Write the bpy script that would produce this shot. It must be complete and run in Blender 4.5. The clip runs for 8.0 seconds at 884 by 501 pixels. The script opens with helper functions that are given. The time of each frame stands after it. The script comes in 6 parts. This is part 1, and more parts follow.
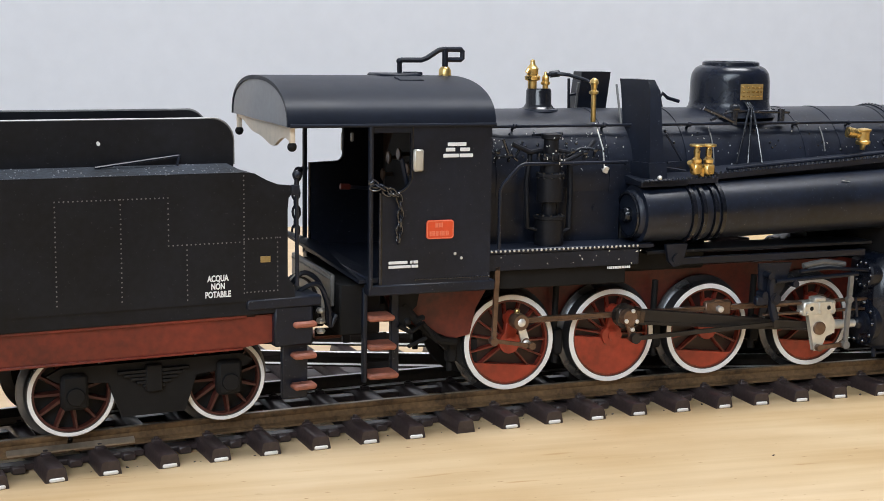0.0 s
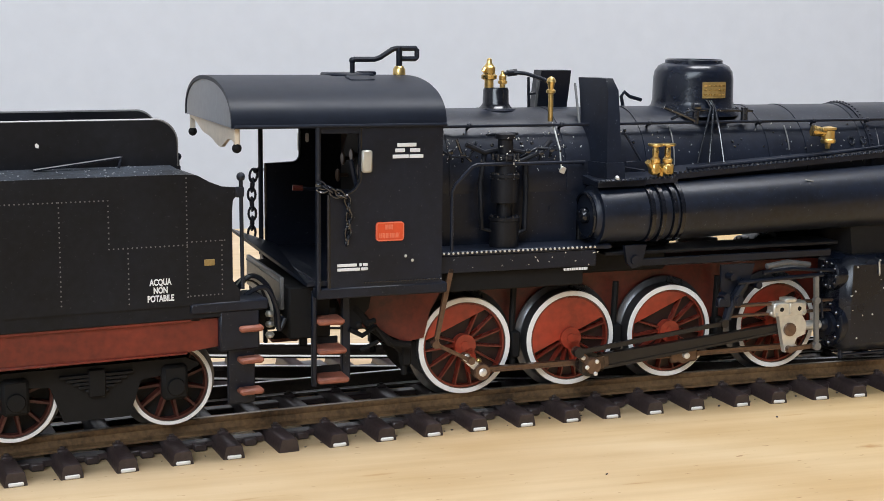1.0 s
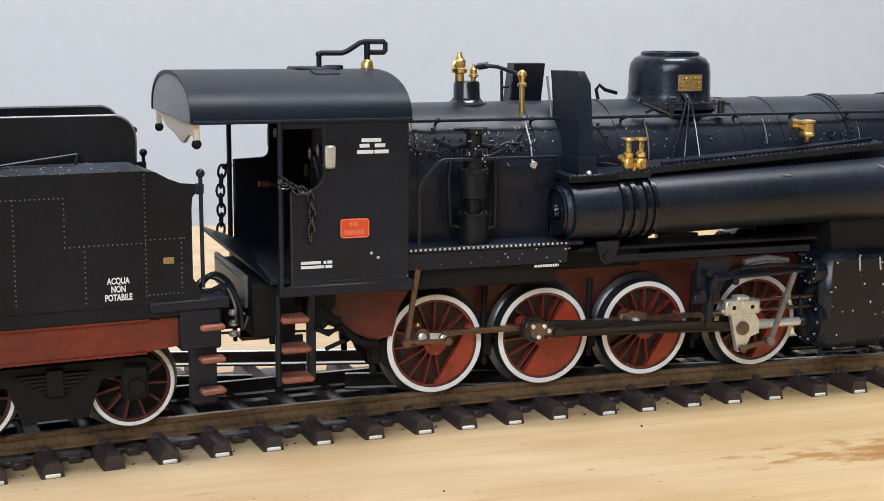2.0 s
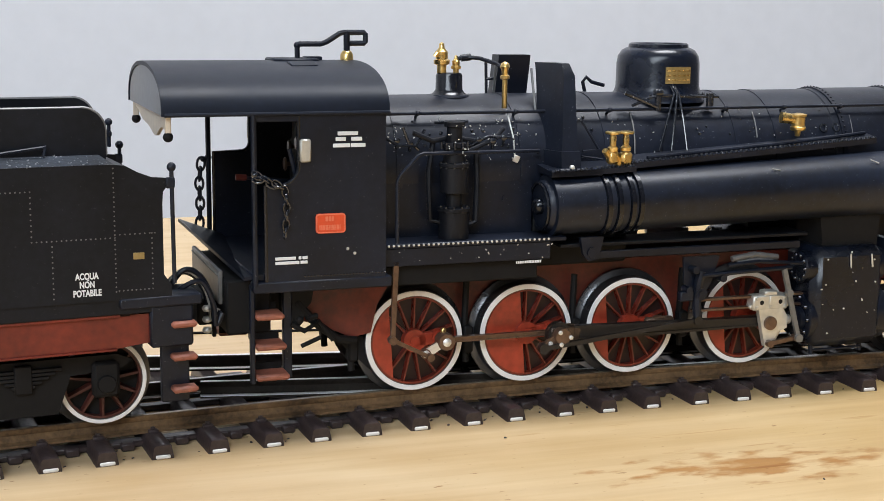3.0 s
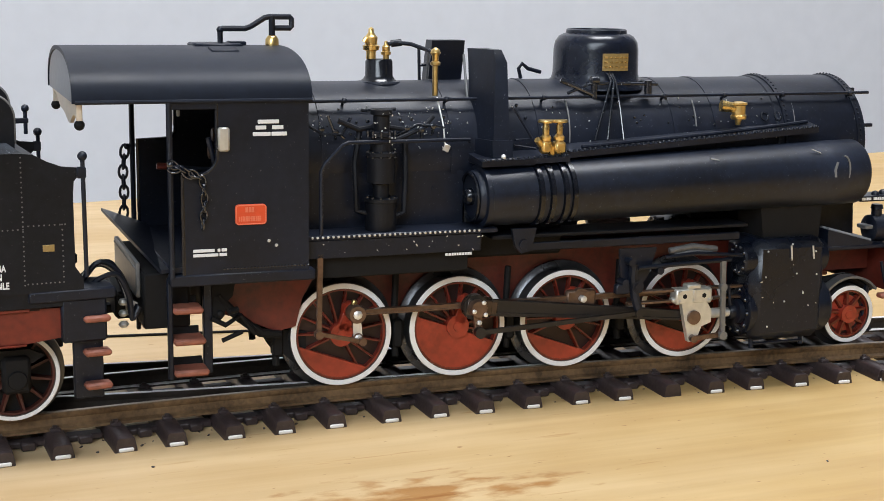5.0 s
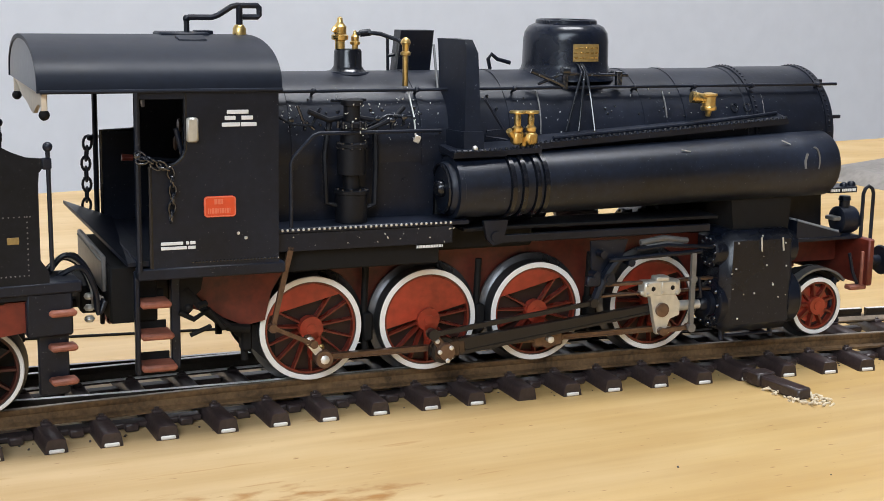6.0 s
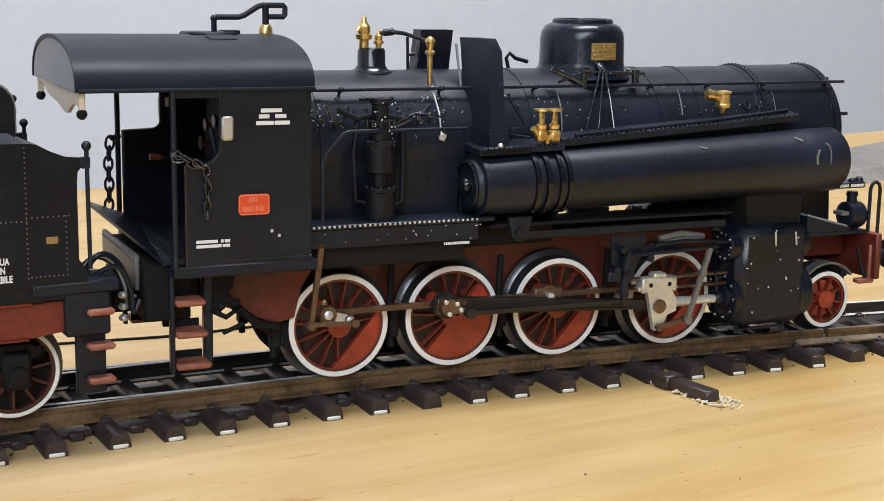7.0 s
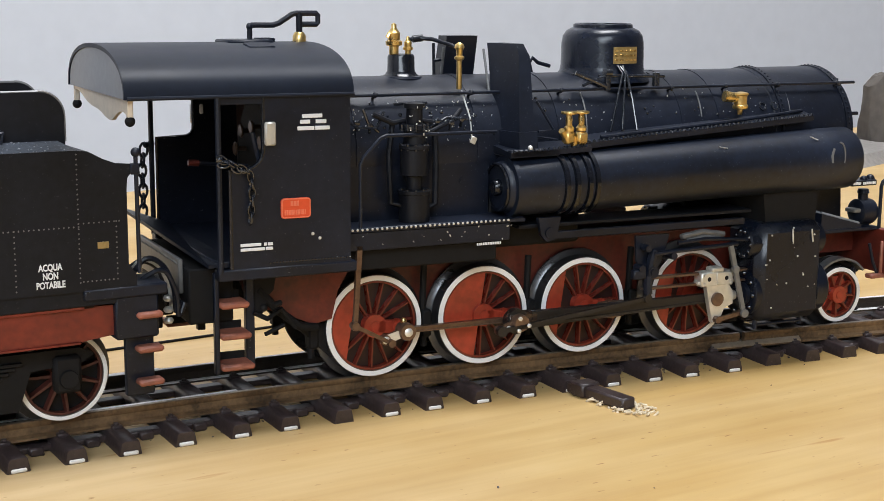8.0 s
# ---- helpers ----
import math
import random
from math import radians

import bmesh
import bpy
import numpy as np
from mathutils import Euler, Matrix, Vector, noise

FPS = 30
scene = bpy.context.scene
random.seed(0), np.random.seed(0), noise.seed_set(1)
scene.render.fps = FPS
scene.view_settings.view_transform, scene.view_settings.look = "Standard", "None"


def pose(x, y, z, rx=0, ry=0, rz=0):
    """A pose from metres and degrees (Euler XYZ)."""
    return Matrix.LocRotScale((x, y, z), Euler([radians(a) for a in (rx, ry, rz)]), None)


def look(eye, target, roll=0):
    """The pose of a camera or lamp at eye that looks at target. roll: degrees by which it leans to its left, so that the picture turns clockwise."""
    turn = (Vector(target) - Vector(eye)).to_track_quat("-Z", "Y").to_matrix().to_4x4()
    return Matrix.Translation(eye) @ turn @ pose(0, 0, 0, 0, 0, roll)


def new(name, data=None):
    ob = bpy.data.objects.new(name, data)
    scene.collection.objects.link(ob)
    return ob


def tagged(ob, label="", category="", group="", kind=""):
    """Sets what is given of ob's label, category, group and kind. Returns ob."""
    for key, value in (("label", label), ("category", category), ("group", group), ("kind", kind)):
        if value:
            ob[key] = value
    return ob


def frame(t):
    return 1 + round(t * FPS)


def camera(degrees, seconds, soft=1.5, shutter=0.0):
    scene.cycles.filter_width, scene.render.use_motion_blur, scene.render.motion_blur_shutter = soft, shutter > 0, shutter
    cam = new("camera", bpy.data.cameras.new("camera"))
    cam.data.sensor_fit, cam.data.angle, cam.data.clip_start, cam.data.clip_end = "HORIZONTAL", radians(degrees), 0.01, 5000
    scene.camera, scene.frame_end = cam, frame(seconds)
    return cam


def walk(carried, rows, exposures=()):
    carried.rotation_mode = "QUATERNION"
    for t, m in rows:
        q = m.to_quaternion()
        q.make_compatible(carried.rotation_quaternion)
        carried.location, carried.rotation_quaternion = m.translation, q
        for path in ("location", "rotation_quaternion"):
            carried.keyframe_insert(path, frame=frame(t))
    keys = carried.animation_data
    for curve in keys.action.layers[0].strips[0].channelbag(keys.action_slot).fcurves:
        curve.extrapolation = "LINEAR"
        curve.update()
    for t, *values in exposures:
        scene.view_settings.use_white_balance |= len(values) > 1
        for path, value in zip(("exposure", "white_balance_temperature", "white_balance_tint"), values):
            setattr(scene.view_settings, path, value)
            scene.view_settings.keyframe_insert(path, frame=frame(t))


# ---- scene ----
cam = camera(34.73, 8.0, soft=0.3)
MM = 0.001
# the track is an arc that bends towards the viewer; the engine's own space has its origin at rail height
R_ARC, X_ARC, Y_ARC, RAIL = 812.0, 48.7, -826.6, 4.55
RUN = [(0, 0), (0.5, 10.5), (1, 20.9), (1.5, 31.1), (3, 61.16), (3.5, 71.51), (4, 81.7), (4.5, 91.86), (5, 102.1), (6.5, 132.6), (7, 142.6), (7.5, 152.85), (8, 163.07)]


def run(t):
    """Millimetres that the train has gone after t seconds."""
    return float(np.interp(t, [a for a, _ in RUN], [b for _, b in RUN]))


def on_arc(s):
    """The pose of the engine's space when it has gone s millimetres (metres)."""
    turn = Matrix.Rotation(-(s - 71.51) / R_ARC, 4, "Z")
    c = Vector((X_ARC * MM, Y_ARC * MM, 0))
    return Matrix.Translation(c + Vector((0, 0, RAIL * MM))) @ turn @ Matrix.Translation(-c)


def mm(x, y, z, rx=0, ry=0, rz=0):
    return pose(x * MM, y * MM, z * MM, rx, ry, rz)


# eye and turn in the engine's space
EYE_ROWS = [
    (0.0, -65.50, -215.36, 57.51, 81.19, -0.85, -20.87),
    (0.5, -59.61, -215.90, 57.20, 81.28, -0.52, -20.57),
    (1.0, -55.48, -215.54, 57.90, 81.06, -0.60, -20.35),
    (1.5, -51.61, -215.20, 58.01, 80.90, -0.46, -20.09),
    (3.0, -41.26, -211.97, 58.50, 80.26, -0.51, -19.24),
    (3.5, -38.86, -211.13, 58.94, 80.00, -0.60, -18.76),
    (4.0, -35.50, -210.15, 58.54, 80.00, -0.43, -18.48),
    (4.5, -35.68, -209.51, 58.30, 79.90, -0.50, -18.85),
    (5.0, -32.05, -208.69, 59.09, 79.51, -0.79, -20.06),
    (6.5, -39.91, -203.93, 57.66, 79.45, -0.96, -23.05),
    (7.0, -45.65, -203.00, 57.38, 79.53, -0.92, -24.22),
    (7.5, -49.74, -201.86, 57.69, 79.56, -0.92, -25.58),
    (8.0, -56.82, -203.24, 57.21, 79.83, -0.40, -25.71),
]
walk(cam, [(t, on_arc(dict(RUN)[t]) @ mm(x, y, z, rx, ry, rz)) for t, x, y, z, rx, ry, rz in EYE_ROWS])

# ---- light ----
world = bpy.data.worlds.new("room_dark")
scene.world = world
world.use_nodes = True
world.node_tree.nodes["Background"].inputs[0].default_value = (0.9, 0.95, 1, 1)
world.node_tree.nodes["Background"].inputs[1].default_value = 0.03
scene.view_settings.exposure = 0.0


def area(name, eye, target, sx, sy, watts, colour):
    d = bpy.data.lights.new(name, "AREA")
    d.shape, d.size, d.size_y, d.energy, d.color = "RECTANGLE", sx, sy, watts, colour
    ob = new(name, d)
    ob.matrix_basis = look(eye, target)
    return ob


LAMP = area("ceiling_lamp_light", (0.36, -0.04, 1.77), (0.36, -0.039, 0.0), 1.0, 0.5, 38, (0.935, 0.955, 1.0))
# front fill added to brighten the upright faces, no known source
FRONT_FILL = area("front_fill_light", (-0.55, -1.53, 0.90), (0.0, 0.1, 0.05), 1.5, 0.95, 44, (0.80, 0.90, 1.0))


# ---- materials ----
def material(name, colour, rough=0.5, metal=0.0, spread=0.25, grain=900.0, patch=90.0, bump=0.15, dark=None, spec=0.5, coat=0.0, dust_glints=0.0):
    """A surface with two scales of mottling, roughness wear and fine relief; scales are per metre."""
    m = bpy.data.materials.new(name)
    m.use_nodes = True
    nt = m.node_tree
    b = nt.nodes["Principled BSDF"]
    N, L = nt.nodes.new, nt.links.new
    co = N("ShaderNodeTexCoord")
    n1, n2 = N("ShaderNodeTexNoise"), N("ShaderNodeTexNoise")
    n1.inputs["Scale"].default_value, n2.inputs["Scale"].default_value = grain, patch
    n1.inputs["Detail"].default_value = n2.inputs["Detail"].default_value = 4
    L(co.outputs["Object"], n1.inputs["Vector"]), L(co.outputs["Object"], n2.inputs["Vector"])
    mix = N("ShaderNodeMath")
    mix.operation = "MULTIPLY_ADD"
    L(n2.outputs["Fac"], mix.inputs[0])
    mix.inputs[1].default_value = 0.6
    k = N("ShaderNodeMath")
    k.operation = "MULTIPLY"
    L(n1.outputs["Fac"], k.inputs[0])
    k.inputs[1].default_value = 0.4
    L(k.outputs[0], mix.inputs[2])
    ramp = N("ShaderNodeValToRGB")
    lo = dark or [c * (1 - spread) for c in colour]
    hi = [min(1, c * (1 + spread * 0.6)) for c in colour]
    ramp.color_ramp.elements[0].position, ramp.color_ramp.elements[1].position = 0.33, 0.67
    ramp.color_ramp.elements[0].color, ramp.color_ramp.elements[1].color = (*lo, 1), (*hi, 1)
    L(mix.outputs[0], ramp.inputs[0])
    base = ramp.outputs[0]
    # pale specks: dust, and small glints put into the colour
    if dust_glints:
        n3 = N("ShaderNodeTexNoise")
        n3.inputs["Scale"].default_value, n3.inputs["Detail"].default_value = 2600, 2
        L(co.outputs["Object"], n3.inputs["Vector"])
        r3 = N("ShaderNodeMapRange")
        r3.inputs[1].default_value, r3.inputs[2].default_value, r3.inputs[4].default_value = 0.685, 0.76, dust_glints
        L(n3.outputs["Fac"], r3.inputs[0])
        mc = N("ShaderNodeMix")
        mc.data_type = "RGBA"
        L(r3.outputs[0], mc.inputs[0]), L(base, mc.inputs[6])
        mc.inputs[7].default_value = (0.45, 0.46, 0.48, 1)
        base = mc.outputs[2]
    L(base, b.inputs["Base Color"])
    rr = N("ShaderNodeMapRange")
    rr.inputs[3].default_value, rr.inputs[4].default_value = max(0.03, rough - 0.12), min(1, rough + 0.12)
    L(n2.outputs["Fac"], rr.inputs[0]), L(rr.outputs[0], b.inputs["Roughness"])
    b.inputs["Metallic"].default_value = metal
    b.inputs["Specular IOR Level"].default_value = spec
    b.inputs["Coat Weight"].default_value = coat
    if bump:
        bp = N("ShaderNodeBump")
        bp.inputs["Strength"].default_value, bp.inputs["Distance"].default_value = bump, 0.00008
        L(n1.outputs["Fac"], bp.inputs["Height"]), L(bp.outputs[0], b.inputs["Normal"])
    return m


BLACK = material("black_enamel", (0.0072, 0.0104, 0.0205), 0.40, spread=0.5, dust_glints=0.2, spec=0.36, bump=0.3)
SATIN = material("satin_black_roof", (0.0066, 0.0104, 0.0210), 0.48, spread=0.35, bump=0.1, spec=0.24)
GLOSS = material("gloss_black", (0.005, 0.0065, 0.011), 0.20, spread=0.35, bump=0.05, dust_glints=0.15)
MATT = material("matt_black", (0.0088, 0.0098, 0.0138), 0.46, spread=0.5, dust_glints=0.04, spec=0.24)
DRUM = material("drum_black", (0.0086, 0.0130, 0.0260), 0.40, spread=0.7, bump=0.2, dust_glints=0.16, spec=0.42, patch=45)
DOMEBLACK = material("dome_black", (0.0064, 0.0100, 0.0210), 0.27, spread=0.5, bump=0.12, dust_glints=0.16, spec=0.42)
# polished black, its dense pale specks painted in as glints
POLISHED = material("glinting_black_metal", (0.012, 0.015, 0.022), 0.14, spread=0.5, bump=0.3, dust_glints=0.9, spec=0.9, grain=2600)
CASING = material("oily_black_casing", (0.0054, 0.0080, 0.0160), 0.28, spread=0.5, bump=0.2, dust_glints=0.12, spec=0.38)
FRAMERED = material("dark_frame_red", (0.135, 0.019, 0.010), 0.5, spread=0.4, dark=(0.05, 0.009, 0.006))
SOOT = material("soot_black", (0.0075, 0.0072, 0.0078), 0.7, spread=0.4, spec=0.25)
RED = material("frame_red", (0.185, 0.025, 0.012), 0.48, spread=0.35, dark=(0.085, 0.013, 0.008))
WHEELRED = material("wheel_red", (0.38, 0.046, 0.022), 0.34, spread=0.3, dark=(0.19, 0.024, 0.012))
STEPRED = material("step_red_brown", (0.31, 0.105, 0.065), 0.5, spread=0.5, dark=(0.13, 0.05, 0.035))
PLATE = material("plate_red", (0.75, 0.085, 0.025), 0.4, spread=0.15)
PLATEHI = material("plate_letter_pink", (0.80, 0.20, 0.11), 0.4, spread=0.1)
# wheel red darkened to paint in the shade behind the spokes
WHEELSHADE = material("wheel_recess_shade", (0.022, 0.006, 0.0045), 0.5, spread=0.4)
TENDERRED = material("dark_wheel_red", (0.075, 0.017, 0.011), 0.55, spread=0.4)
SPOKERED = material("spoke_red", (0.20, 0.027, 0.014), 0.30, spread=0.45, dark=(0.08, 0.012, 0.008))
WHITE = material("white_rim_paint", (0.88, 0.87, 0.86), 0.4, spread=0.08, bump=0.05)
LETTER = material("white_lettering", (0.82, 0.83, 0.84), 0.5, spread=0.05, bump=0)
PALEGREY = material("pale_grey_surface", (0.27, 0.275, 0.29), 0.5, spread=0.15)
CREAM = material("cream_wood", (0.72, 0.62, 0.50), 0.6, spread=0.15)
BRASS = material("brass", (0.78, 0.55, 0.21), 0.29, metal=0.95, spread=0.45, bump=0.3, patch=500)
BRASSDULL = material("dull_brass", (0.42, 0.30, 0.12), 0.45, metal=0.5, spread=0.4, grain=2500)
STEEL = material("bright_steel", (0.80, 0.79, 0.76), 0.36, metal=0.6, spread=0.2)
NICKEL = material("nickel_crosshead", (0.70, 0.68, 0.62), 0.36, metal=0.55, spread=0.25)
RODS = material("bronzed_rod", (0.15, 0.092, 0.062), 0.32, metal=0.5, spread=0.5, grain=1600)
BIGEND = material("oily_brown_metal", (0.075, 0.048, 0.034), 0.26, metal=0.4, spread=0.7, grain=900, bump=0.5, dust_glints=0.6)
DARKROD = material("dark_rod", (0.014, 0.011, 0.010), 0.5, metal=0.0, spread=0.4)
TYRE = material("tyre_steel", (0.11, 0.11, 0.115), 0.30, metal=0.8, spread=0.3)
RAILSIDE = material("rusty_rail", (0.18, 0.108, 0.052), 0.5, metal=0.2, spread=0.55, dark=(0.042, 0.025, 0.014), grain=1500, patch=160)
# darker copy of the rusty rail: shade painted onto the far rails
RAILSHADE = material("shaded_rail", (0.040, 0.029, 0.021), 0.6, metal=0.1, spread=0.5, grain=1500)
RAILTOP = material("worn_rail_top", (0.34, 0.27, 0.20), 0.35, metal=0.6, spread=0.4)
# sheen of the far rails painted in as a near-white colour
FARSHEEN = material("painted_rail_sheen", (0.84, 0.83, 0.81), 0.35, metal=0.3, spread=0.15)
SLEEPER = material("brown_plastic_sleeper", (0.046, 0.032, 0.032), 0.34, spread=0.5, grain=1800, bump=0.4, dust_glints=0.15)
ENDGLINT = material("white_end_glint", (0.78, 0.76, 0.73), 0.3, spread=0.1)
GREYPLATE = material("grey_metal_plate", (0.20, 0.20, 0.20), 0.45, metal=0.4, spread=0.3)
DUSTY = material("dusty_deck", (0.030, 0.038, 0.052), 0.6, spread=0.9, grain=1500, bump=0.8, dust_glints=1.0)
WIREW = material("white_wire", (0.6, 0.58, 0.55), 0.45, spread=0.1)
# unseen walls painted dark so that little light comes back off them
DIM = material("dimmed_unseen_wall", (0.16, 0.15, 0.15), 0.9, spread=0.05, grain=60, patch=2.5, bump=0.05)
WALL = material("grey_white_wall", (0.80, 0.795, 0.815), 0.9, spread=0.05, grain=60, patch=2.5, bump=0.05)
CEIL = material("white_ceiling", (0.80, 0.80, 0.79), 0.9, spread=0.03, grain=60, patch=3, bump=0)
FLOORM = material("grey_floor", (0.14, 0.13, 0.12), 0.6, spread=0.2, grain=60, patch=4)
GREYBED = material("grey_trackbed", (0.24, 0.22, 0.20), 0.85, spread=0.35, grain=500, patch=40)
BLOB = material("dark_grey_stone", (0.10, 0.085, 0.072), 0.85, spread=0.4, grain=300, patch=25)


def wood_material():
    """Pale pine board: long grain along x, warm patches and a few brown stains."""
    m = bpy.data.materials.new("pine_board")
    m.use_nodes = True
    nt = m.node_tree
    b = nt.nodes["Principled BSDF"]
    N, L = nt.nodes.new, nt.links.new
    co = N("ShaderNodeTexCoord")

    def noise_at(sx, sy, sz, scale, detail, turn=0.0):
        mp = N("ShaderNodeMapping")
        mp.inputs["Scale"].default_value = (sx, sy, sz)
        mp.inputs["Rotation"].default_value = (0, 0, turn)
        L(co.outputs["Object"], mp.inputs["Vector"])
        n = N("ShaderNodeTexNoise")
        n.inputs["Scale"].default_value, n.inputs["Detail"].default_value = scale, detail
        L(mp.outputs[0], n.inputs["Vector"])
        return n.outputs["Fac"]

    def ramp(fac, stops):
        r = N("ShaderNodeValToRGB")
        e = r.color_ramp.elements
        e[0].position, e[0].color = stops[0][0], (*stops[0][1], 1)
        e[1].position, e[1].color = stops[1][0], (*stops[1][1], 1)
        for p, c in stops[2:]:
            q = e.new(p)
            q.color = (*c, 1)
        L(fac, r.inputs[0])
        return r.outputs[0]

    def multiply(a, c):
        x = N("ShaderNodeMix")
        x.data_type, x.blend_type = "RGBA", "MULTIPLY"
        x.inputs[0].default_value = 1
        L(a, x.inputs[6]), L(c, x.inputs[7])
        return x.outputs[2]

    # paler and greyer on the left, yellower to the right, with soft blotches
    pale = ramp(noise_at(3, 9, 1, 6.0, 4, 0.12), [(0.32, (0.56, 0.400, 0.220)), (0.68, (0.65, 0.500, 0.318))])
    rich = ramp(noise_at(3, 9, 1, 6.0, 4, 0.12), [(0.32, (0.49, 0.310, 0.104)), (0.68, (0.57, 0.400, 0.180))])
    sep = N("ShaderNodeSeparateXYZ")
    L(co.outputs["Object"], sep.inputs[0])
    far = N("ShaderNodeMapRange")
    far.inputs[1].default_value, far.inputs[2].default_value = -0.02, 0.13
    L(sep.outputs[0], far.inputs[0])
    blend = N("ShaderNodeMix")
    blend.data_type = "RGBA"
    L(far.outputs[0], blend.inputs[0]), L(pale, blend.inputs[6]), L(rich, blend.inputs[7])
    patch = blend.outputs[2]
    blotch = ramp(noise_at(1, 2, 1, 34, 4, 0.2), [(0.3, (0.90, 0.86, 0.80)), (0.62, (1, 1, 1))])
    fleck = ramp(noise_at(1, 3, 1, 420, 3, 0.15), [(0.25, (0.55, 0.42, 0.30)), (0.32, (1, 1, 1))])
    patch = multiply(multiply(patch, blotch), fleck)
    grain = ramp(noise_at(6, 120, 1, 3.0, 5, 0.12), [(0.3, (0.90, 0.87, 0.83)), (0.6, (1, 1, 1))])
    streak = ramp(noise_at(30, 260, 1, 1.3, 3, 0.16), [(0.26, (0.76, 0.62, 0.46)), (0.33, (1, 1, 1))])
    # one long brown stain in front of the track
    mp = N("ShaderNodeMapping")
    mp.vector_type = "TEXTURE"
    mp.inputs["Location"].default_value, mp.inputs["Scale"].default_value = (0.055, -0.046, 0), (0.034, 0.011, 1)
    mp.inputs["Rotation"].default_value = (0, 0, -0.05)
    L(co.outputs["Object"], mp.inputs["Vector"])
    ln = N("ShaderNodeVectorMath")
    ln.operation = "LENGTH"
    L(mp.outputs[0], ln.inputs[0])
    sub_ = N("ShaderNodeMath")
    sub_.operation = "MULTIPLY_ADD"
    L(noise_at(60, 140, 1, 2.6, 8), sub_.inputs[0])
    sub_.inputs[1].default_value = 2.4
    L(ln.outputs["Value"], sub_.inputs[2])
    sc = N("ShaderNodeMath")
    sc.operation = "MULTIPLY"
    sc.inputs[1].default_value = 0.52
    L(sub_.outputs[0], sc.inputs[0])
    stain = ramp(sc.outputs[0], [(0.70, (0.66, 0.47, 0.29)), (0.90, (1, 1, 1))])
    L(multiply(multiply(multiply(patch, grain), streak), stain), b.inputs["Base Color"])
    b.inputs["Roughness"].default_value = 0.5
    bp = N("ShaderNodeBump")
    bp.inputs["Strength"].default_value, bp.inputs["Distance"].default_value = 0.25, 0.0002
    L(noise_at(6, 120, 1, 6.0, 5, 0.12), bp.inputs["Height"]), L(bp.outputs[0], b.inputs["Normal"])
    return m


PINE = wood_material()


# ---- mesh building, in millimetres ----
class Form:
    """Points and faces that become one mesh."""

    def __init__(self):
        self.v, self.f = [], []

    def add(self, pts, faces, m=None):
        o = len(self.v)
        self.v += [tuple(m @ Vector(p)) if m else tuple(p) for p in pts]
        self.f += [tuple(o + i for i in f) for f in faces]
        return self

    def box(self, x0, x1, y0, y1, z0, z1, c=0.12, m=None):
        """A box with chamfered edges."""
        c = min(c, (x1 - x0) / 2.5, (y1 - y0) / 2.5, (z1 - z0) / 2.5)
        lo, hi = (x0, y0, z0), (x1, y1, z1)
        pts, ix = [], {}
        for s in [(i, j, k) for i in (0, 1) for j in (0, 1) for k in (0, 1)]:
            for a in range(3):
                p = [(hi if s[n] else lo)[n] + (0 if n == a else (-c if s[n] else c)) for n in range(3)]
                ix[s, a] = len(pts)
                pts.append(p)
        faces = []
        for a in range(3):
            b, d = (a + 1) % 3, (a + 2) % 3
            for s in (0, 1):
                q = []
                for i, j in ((0, 0), (1, 0), (1, 1), (0, 1)):
                    k = [0, 0, 0]
                    k[a], k[b], k[d] = s, i, j
                    q.append(ix[tuple(k), a])
                faces.append(q if s else q[::-1])
            for i in (0, 1):
                for j in (0, 1):
                    k0, k1 = [0, 0, 0], [0, 0, 0]
                    k0[a], k1[a] = 0, 1
                    k0[b] = k1[b] = i
                    k0[d] = k1[d] = j
                    q = [ix[tuple(k0), b], ix[tuple(k1), b], ix[tuple(k1), d], ix[tuple(k0), d]]
                    faces.append(q if (i == j) == (True) else q[::-1])
        for s in [(i, j, k) for i in (0, 1) for j in (0, 1) for k in (0, 1)]:
            q = [ix[s, 0], ix[s, 1], ix[s, 2]]
            faces.append(q if sum(s) % 2 else q[::-1])
        return self.add(pts, faces, m)

    def lathe(self, profile, at=(0, 0, 0), axis="Z", n=32, closed=False, m=None):
        """Turns (radius, height) rows round an axis through at. closed: the rows form a ring."""
        pts, faces = [], []
        for r, h in profile:
            for i in range(n):
                a = 2 * math.pi * i / n
                u, w = r * math.cos(a), r * math.sin(a)
                p = {"Z": (u, w, h), "X": (h, u, w), "Y": (w, h, u)}[axis]
                pts.append(tuple(p[k] + at[k] for k in range(3)))
        rows = len(profile)
        for j in range(rows if closed else rows - 1):
            k = (j + 1) % rows
            for i in range(n):
                faces.append((j * n + i, j * n + (i + 1) % n, k * n + (i + 1) % n, k * n + i))
        if not closed:
            faces.append(tuple(range(n))[::-1])
            faces.append(tuple((rows - 1) * n + i for i in range(n)))
        return self.add(pts, faces, m)

    def cyl(self, a, b, r, n=16, r2=None, m=None):
        """A rod from a to b."""
        return self.tube([a, b], r, n, r2, m)

    def tube(self, path, r, n=8, r2=None, m=None, loop=False):
        """A round tube along a path of points."""
        P = [Vector(p) for p in path]
        pts, faces = [], []
        k = len(P)
        up = None
        for j, p in enumerate(P):
            if loop:
                d = P[(j + 1) % k] - P[j - 1]
            else:
                d = P[min(j + 1, k - 1)] - P[max(j - 1, 0)]
            d.normalize()
            if up is None:
                up = d.orthogonal().normalized()
            up = (up - d * up.dot(d)).normalized()
            w = d.cross(up)
            rad = r if r2 is None else r + (r2 - r) * j / (k - 1)
            for i in range(n):
                a = 2 * math.pi * i / n
                pts.append(p + (up * math.cos(a) + w * math.sin(a)) * rad)
        for j in range(k if loop else k - 1):
            q = (j + 1) % k
